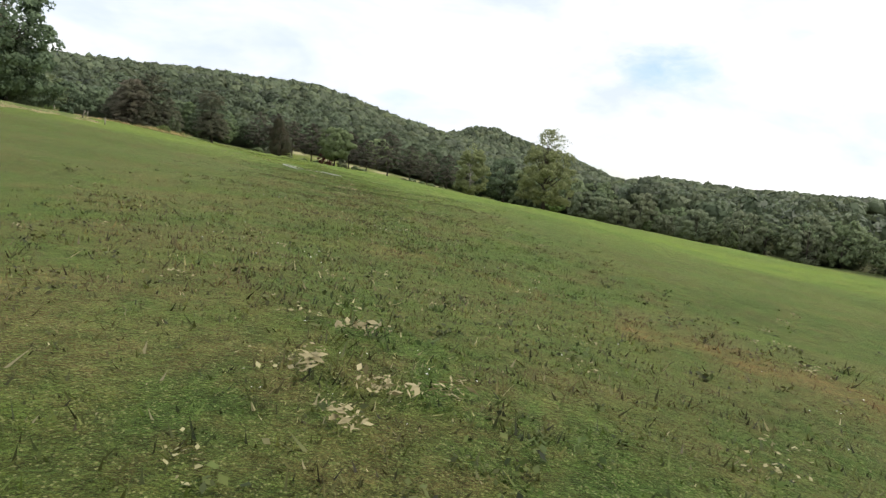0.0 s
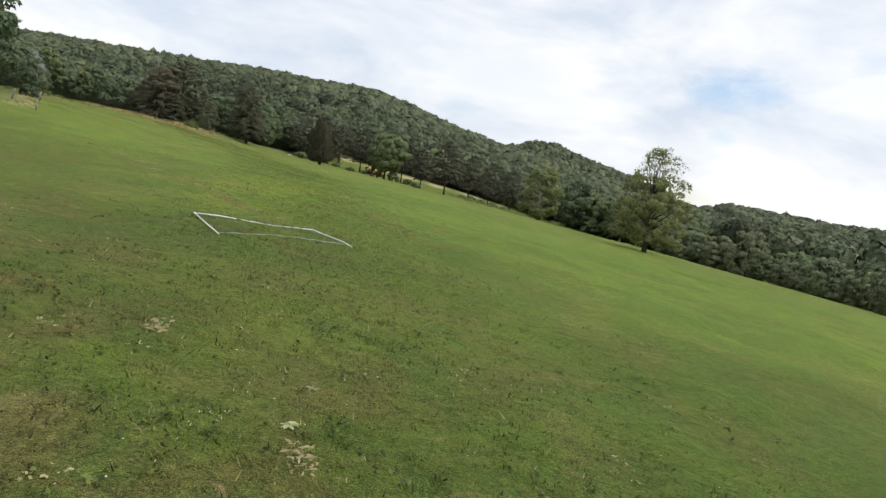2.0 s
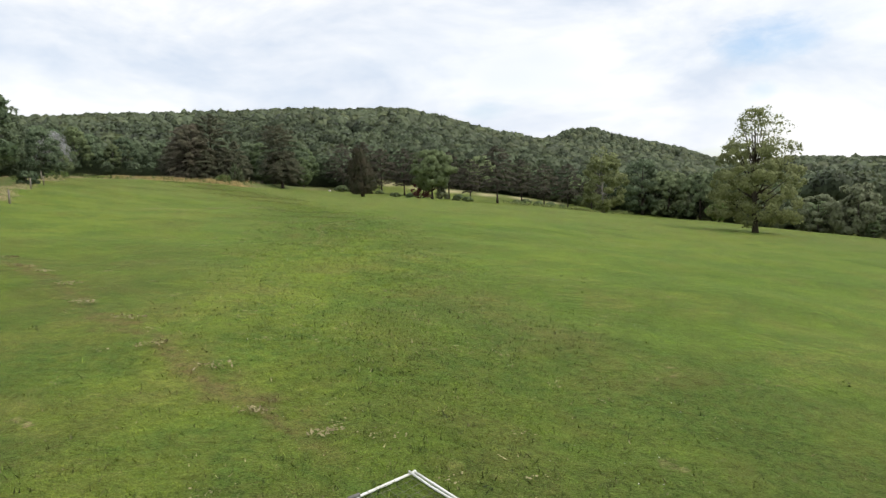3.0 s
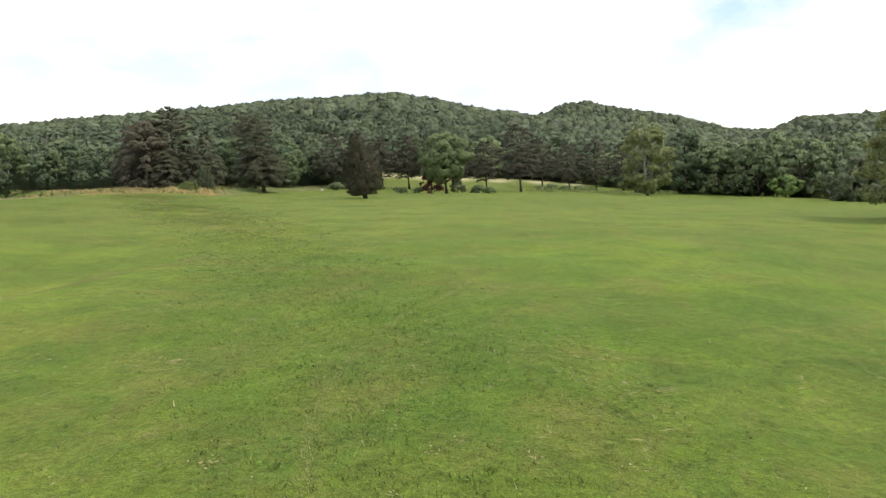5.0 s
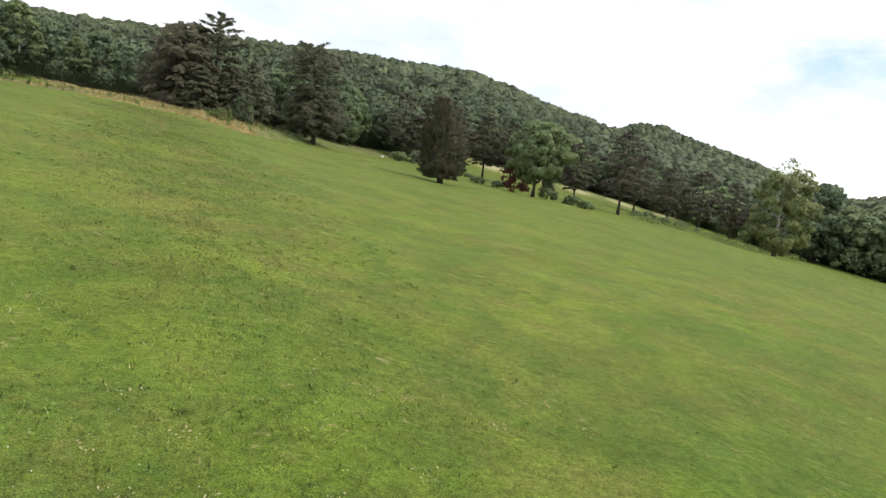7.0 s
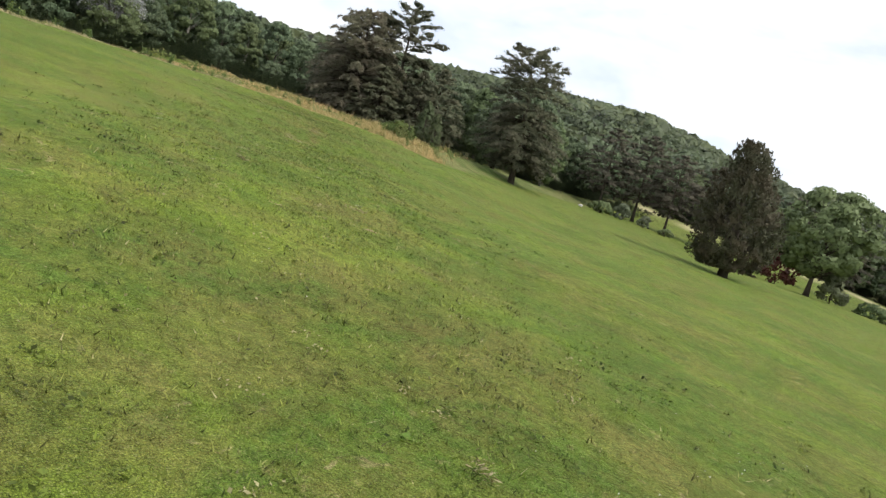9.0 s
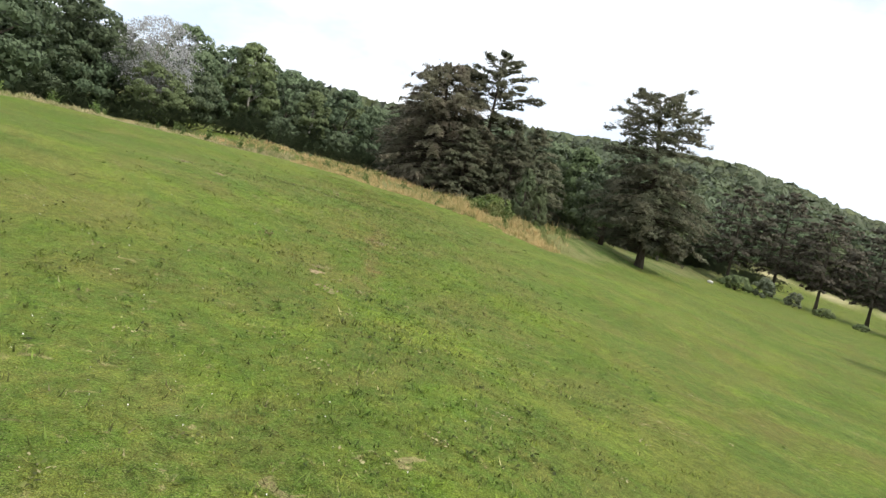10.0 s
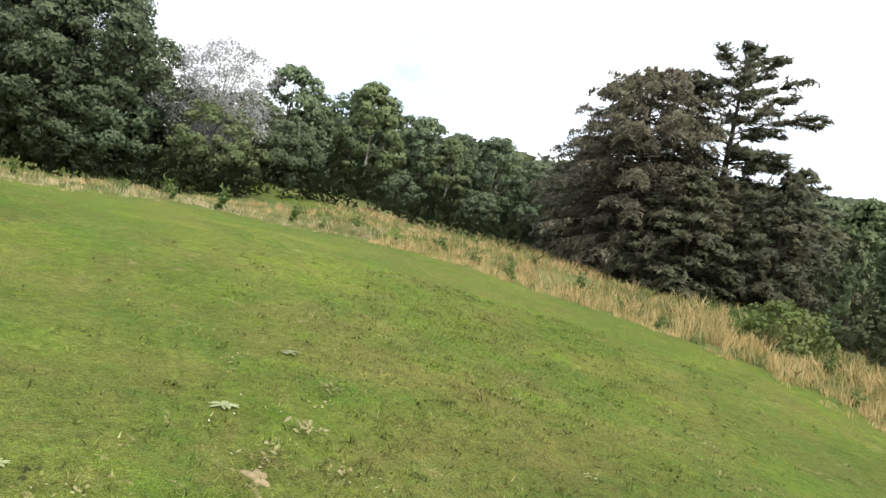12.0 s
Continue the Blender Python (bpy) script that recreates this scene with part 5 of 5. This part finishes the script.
def lane_places(rng, count, half, patchy=0.0):
    """Random places over the lane, thinning out to its sides, gathered in patches where asked."""
    seg = np.array([math.hypot(b[0] - a[0], b[1] - a[1]) for a, b in zip(LANE, LANE[1:])])
    k = rng.choice(len(seg), size=count, p=seg / seg.sum())
    f = rng.random(count)
    p, q = np.array(LANE)[k], np.array(LANE)[k + 1]
    way = unit(q - p)
    side = np.stack([way[:, 1], -way[:, 0]], 1)
    off = half * (0.5 * (2 * rng.random(count) - 1) + 0.5 * (2 * rng.random(count) - 1))
    xy = p + (q - p) * f[:, None] + side * off[:, None]
    lawn = xy[:, 0] > np.interp(xy[:, 1], EDGE_Y, EDGE_X)
    if patchy:
        x, y = xy[:, 0], xy[:, 1]
        lush = np.sin(1.1 * x + 2.0 * np.sin(0.7 * y)) * np.sin(0.9 * y + 1.7 * np.sin(0.55 * x)) + 0.5 * np.sin(3.1 * x + 1.3 * y) * np.sin(2.7 * y - 1.1 * x)
        thick = np.interp(y, (34, 46, 98, 108), (0.0, 0.9, 0.9, 0.0))      # the middle of the field is cleaner turf
        lawn &= lush + 0.5 * rng.normal(size=count) > patchy + thick
    return xy[lawn]


def blades(name, seed, count, half, tall, wide, clump, label, spread=0.045, mat="blade", patchy=0.0):
    rng = np.random.default_rng(seed)
    heads = lane_places(rng, count // clump, half, patchy)
    n = len(heads) * clump
    lift = np.repeat(0.5 + 1.0 * rng.random(len(heads)) ** 3, clump)
    xy = np.repeat(heads, clump, 0) + rng.normal(size=(n, 2)) * spread
    base = np.stack([xy[:, 0], xy[:, 1], land(xy[:, 0], xy[:, 1]) - 0.012], 1)
    h = tall * (0.5 + 0.7 * rng.random(n)) * lift
    d = rng.random(n) * 6.28
    w = wide * (0.6 + 0.8 * rng.random(n))
    side = np.stack([np.cos(d) * w, np.sin(d) * w, np.zeros(n)], 1)
    top = base + np.stack([rng.normal(size=n) * 0.55 * h, rng.normal(size=n) * 0.55 * h, h], 1)
    tagged(new(name, flat_mesh(name, np.stack([base - side, base + side, top], 1), 3, MAT[mat])), label, "grass", kind="stuff")


blades("grass", 91, 310000, 5.6, 0.072, 0.0095, 4, "short mown grass with tufts and thin places")
blades("grass_tufts", 97, 150000, 8.0, 0.062, 0.011, 22, "coarse tufts of broader grass standing above the lawn", 0.05, "coarse", 0.25)


def scatter(name, seed, groups, per, spread, half, size, lift, mat, label, category, patchy=0.0, tip=0.35):
    rng = np.random.default_rng(seed)
    heads = lane_places(rng, groups, half, patchy)
    xy = np.repeat(heads, per, 0) + rng.normal(size=(len(heads) * per, 2)) * spread
    p = np.stack([xy[:, 0], xy[:, 1], land(xy[:, 0], xy[:, 1]) + lift * rng.random(len(xy))], 1)
    n = unit(np.array([0, 0, 1.0]) + rng.normal(size=p.shape) * tip)
    tagged(new(name, flat_mesh(name, cards(rng, p, n, size * (0.5 + rng.random(len(p)))), 4, mat)), label, category, kind="stuff")


scatter("dead_leaves", 92, 700, 16, 0.09, 9.0, 0.018, 0.04, MAT["litter"], "clusters of tan dead leaves and dry thatch on the grass", "dead leaves")
scatter("clover_heads", 93, 200, 16, 0.5, 10.0, 0.008, 0.10, MAT["clover"], "small whitish clover heads in the grass", "clover")
scatter("broad_weeds", 94, 13000, 9, 0.05, 8.0, 0.024, 0.07, MAT["plantain"], "flat rosettes of broad-leaved weeds in the lawn", "weeds", 0.2, 0.7)


# ---- bare, dried-out spots and the worn trail ----
def bare_patch(seed, radius):
    """An irregular, slightly raised spot of dry soil and thatch."""
    rng = random.Random(seed)
    bm = bmesh.new()
    rings, n = [], 22
    shape = [1 + 0.28 * math.sin(3 * 6.28 * i / n + seed) + 0.22 * math.sin(5 * 6.28 * i / n + 2 * seed) + 0.2 * (rng.random() - 0.5) for i in range(n)]
    mid = bm.verts.new((0, 0, 0.02))
    for f, z in ((0.4, 0.018), (0.75, 0.010), (1.0, -0.03)):
        rings.append([bm.verts.new((radius * f * shape[i] * math.cos(6.28 * i / n), radius * f * 0.6 * shape[i] * math.sin(6.28 * i / n), z + 0.012 * (rng.random() - 0.5))) for i in range(n)])
    for i in range(n):
        bm.faces.new((mid, rings[0][i], rings[0][(i + 1) % n]))
        for a, b in zip(rings, rings[1:]):
            bm.faces.new((a[i], b[i], b[(i + 1) % n], a[(i + 1) % n]))
    return new("bare_patch", bm_mesh("bare_patch", bm, MAT["soil"]))


def lay(ob, x, y, turn):
    e = 0.4
    dx, dy = float(land(x + e, y) - land(x - e, y)) / (2 * e), float(land(x, y + e) - land(x, y - e)) / (2 * e)
    tip = Vector((-dx, -dy, 1)).to_track_quat("Z", "Y").to_matrix().to_4x4()
    ob.matrix_basis = Matrix.Translation((x, y, float(land(x, y)))) @ tip @ pose(0, 0, 0, 0, 0, turn)
    return ob


for k, (x, y, r) in enumerate(((-56.5, 131.65, 0.24), (-64.5, 135.2, 0.26), (-66.85, 143.2, 0.16), (-45.6, 121.4, 0.12))):
    tagged(lay(bare_patch(k + 3, r), x, y, 37 * k), "small brownish patch of bare dry soil in the grass", "bare patch", "bare patches")


def torn_thatch(seed, spots):
    """Loose patches of flattened dead grass and torn pale leaves lying on the lawn."""
    rng, q = np.random.default_rng(seed), []
    for x, y, size in spots:
        n = int(90 * size)
        a, r, turn = rng.random(n) * 6.28, 0.30 * size * rng.random(n) ** 0.8, rng.random() * 6.28
        u, v = np.cos(a) * r, np.sin(a) * r * 0.5
        px, py = x + u * math.cos(turn) - v * math.sin(turn), y + u * math.sin(turn) + v * math.cos(turn)
        p = np.stack([px, py, land(px, py) + 0.055 + 0.05 * rng.random(n)], 1)
        up = unit(np.array([0, 0, 1.0]) + rng.normal(size=(n, 3)) * 0.35)
        way = np.stack([np.full(n, math.cos(turn)), np.full(n, math.sin(turn)), np.zeros(n)], 1) + rng.normal(size=(n, 3)) * 0.6
        q.append(cards(rng, p, up, 0.012 + 0.042 * rng.random(n) ** 3, 0.34, droop=np.cross(up, way)))
    tagged(new("torn_thatch", flat_mesh("torn_thatch", np.concatenate(q), 4, MAT["litter"])), "flattened scraps of dead straw-coloured grass on the lawn", "dry grass", kind="stuff")


torn_thatch(7, ((-58.7, 132.2, 1.2), (-58.2, 135.7, 1.5), (-68.4, 144.8, 0.8), (-67.5, 144.0, 0.9), (-67.1, 143.4, 1.0), (-66.7, 143.9, 0.7), (-1.02, 3.65, 0.8), (-1.48, 3.8, 0.7), (-0.66, 3.74, 0.75),
                               (-1.25, 4.6, 0.7), (-1.2, 3.2, 0.6), (-49.5, 121.8, 1.1), (-46.6, 122.3, 1.0), (-4.74, 28.2, 1.1), (-4.2, 28.2, 0.9), (-4.9, 32.5, 1.0), (-7.3, 34.7, 1.0), (-40.6, 115.4, 0.9),
                               (-22.6, 56.6, 1.2), (-20.9, 55.0, 1.4), (-19.9, 54.7, 0.9), (-18.4, 53.6, 1.2), (-16.8, 52.0, 1.0), (-15.2, 51.1, 1.3), (-13.7, 49.6, 1.1), (-12.3, 48.9, 1.2), (-11.0, 47.5, 1.0), (-9.9, 47.1, 0.8),
                               (-56.6, 131.8, 1.0), (-55.2, 130.6, 0.9), (-65.4, 134.5, 1.0), (-36.2, 109.6, 1.0), (-38.6, 110.4, 0.9)))


def rosette(seed, size):
    """A broad-leaved lawn weed: curved leaves spread from one crown."""
    rng = random.Random(seed)
    bm = bmesh.new()
    for k in range(9):
        a, long, wide = 0.7 * k + rng.random() * 0.5, size * (0.7 + 0.5 * rng.random()), size * 0.2
        rise = 0.25 + 0.5 * rng.random()
        rows = []
        for f, w in ((0.0, 0.25), (0.35, 0.9), (0.7, 1.0), (1.0, 0.15)):
            r, z = long * f, size * (0.05 + rise * f - 0.55 * f * f)
            p = Vector((math.cos(a) * r, math.sin(a) * r, max(z, 0.02)))
            q = Vector((-math.sin(a), math.cos(a), 0)) * wide * w
            rows.append((bm.verts.new(p - q + Vector((0, 0, wide * w * 0.3))), bm.verts.new(p), bm.verts.new(p + q + Vector((0, 0, wide * w * 0.3)))))
        for u, v in zip(rows, rows[1:]):
            bm.faces.new((u[0], u[1], v[1], v[0])), bm.faces.new((u[1], u[2], v[2], v[1]))
    return new("weed_rosette", bm_mesh("weed_rosette", bm, MAT["dock"]))


dock = rosette(3, 0.12)
tagged(stand(dock, -64.7, 140.2), "pale green broad-leaved weed flat on the lawn", "weed", "broad-leaved weeds")
for k, (x, y, size) in enumerate(((-65.5, 140.7, 1.0), (-66.3, 141.7, 1.1), (-68.3, 143.5, 1.2), (-69.8, 145.0, 1.1), (-65.7, 140.0, 0.7), (-67.3, 141.5, 0.7), (-64.1, 138.4, 0.9), (-52.7, 122.1, 0.9), (-54.0, 123.2, 1.0),
                                  (-50.2, 121.6, 0.9), (-50.5, 122.8, 0.8), (-51.1, 123.4, 0.8), (-52.1, 123.5, 0.7), (-49.0, 124.0, 0.9), (-47.0, 123.0, 0.8), (-49.0, 120.4, 0.7), (-0.7, 22.2, 0.8), (-1.5, 21.5, 0.6),
                                  (-1.8, 25.2, 0.9), (-1.2, 26.0, 0.8), (-1.0, 22.8, 0.6), (-5.2, 33.2, 0.8), (-5.3, 34.3, 0.7), (-61.7, 143.6, 0.8))):
    tagged(again(dock, x, y, 77 * k, size), group="broad-leaved weeds")


def straw_line(name, seed, line, step, per, width, tall, label):
    rng = np.random.default_rng(seed)
    tri = []
    for x, y, a in along(line, step):
        q = np.stack([x + rng.normal(size=per) * width, y + rng.normal(size=per) * width], 1)
        base = np.stack([q[:, 0], q[:, 1], land(q[:, 0], q[:, 1]) - 0.01], 1)
        d = rng.random(per) * 6.28
        side = np.stack([np.cos(d), np.sin(d), 0 * d], 1) * 0.008
        top = base + np.stack([rng.normal(size=per) * tall, rng.normal(size=per) * tall, tall * (0.3 + 0.7 * rng.random(per))], 1)
        tri.append(np.stack([base - side, base + side, top], 1))
    tagged(new(name, flat_mesh(name, np.concatenate(tri), 3, MAT["hay"])), label, "trail", kind="stuff")


straw_line("worn_trail", 95, [(-16.6, 66.0), (-17.4, 69.5), (-18.1, 71.0), (-19.1, 73.7), (-19.5, 76.5), (-19.4, 78.1), (-19.0, 81.0), (-18.4, 83.0), (-17.4, 87.0)], 0.05, 7, 0.08, 0.05, "narrow trail of dry yellowed grass across the field")
for k, (x, y) in enumerate(((-55.9, 131.2), (-58.7, 132.2), (-58.2, 135.7), (-64.5, 135.2), (-66.9, 143.3), (-1.1, 3.7), (-4.5, 28.2), (-46.2, 121.9), (-14.2, 76.0), (-59.0, 133.8))):
    straw_line("dry_thatch", 96 + k, [(x - 0.5, y - 0.3), (x + 0.5, y + 0.4)], 0.08, 16, 0.26, 0.035, "yellowed dry grass round a bare spot")
straw_line("yellowed_track", 110, [(-33.5, 80.0), (-32.0, 85.8), (-31.7, 88.3), (-31.4, 90.2), (-30.6, 93.0)], 0.05, 16, 0.16, 0.06, "faint yellowed track in the mown grass")
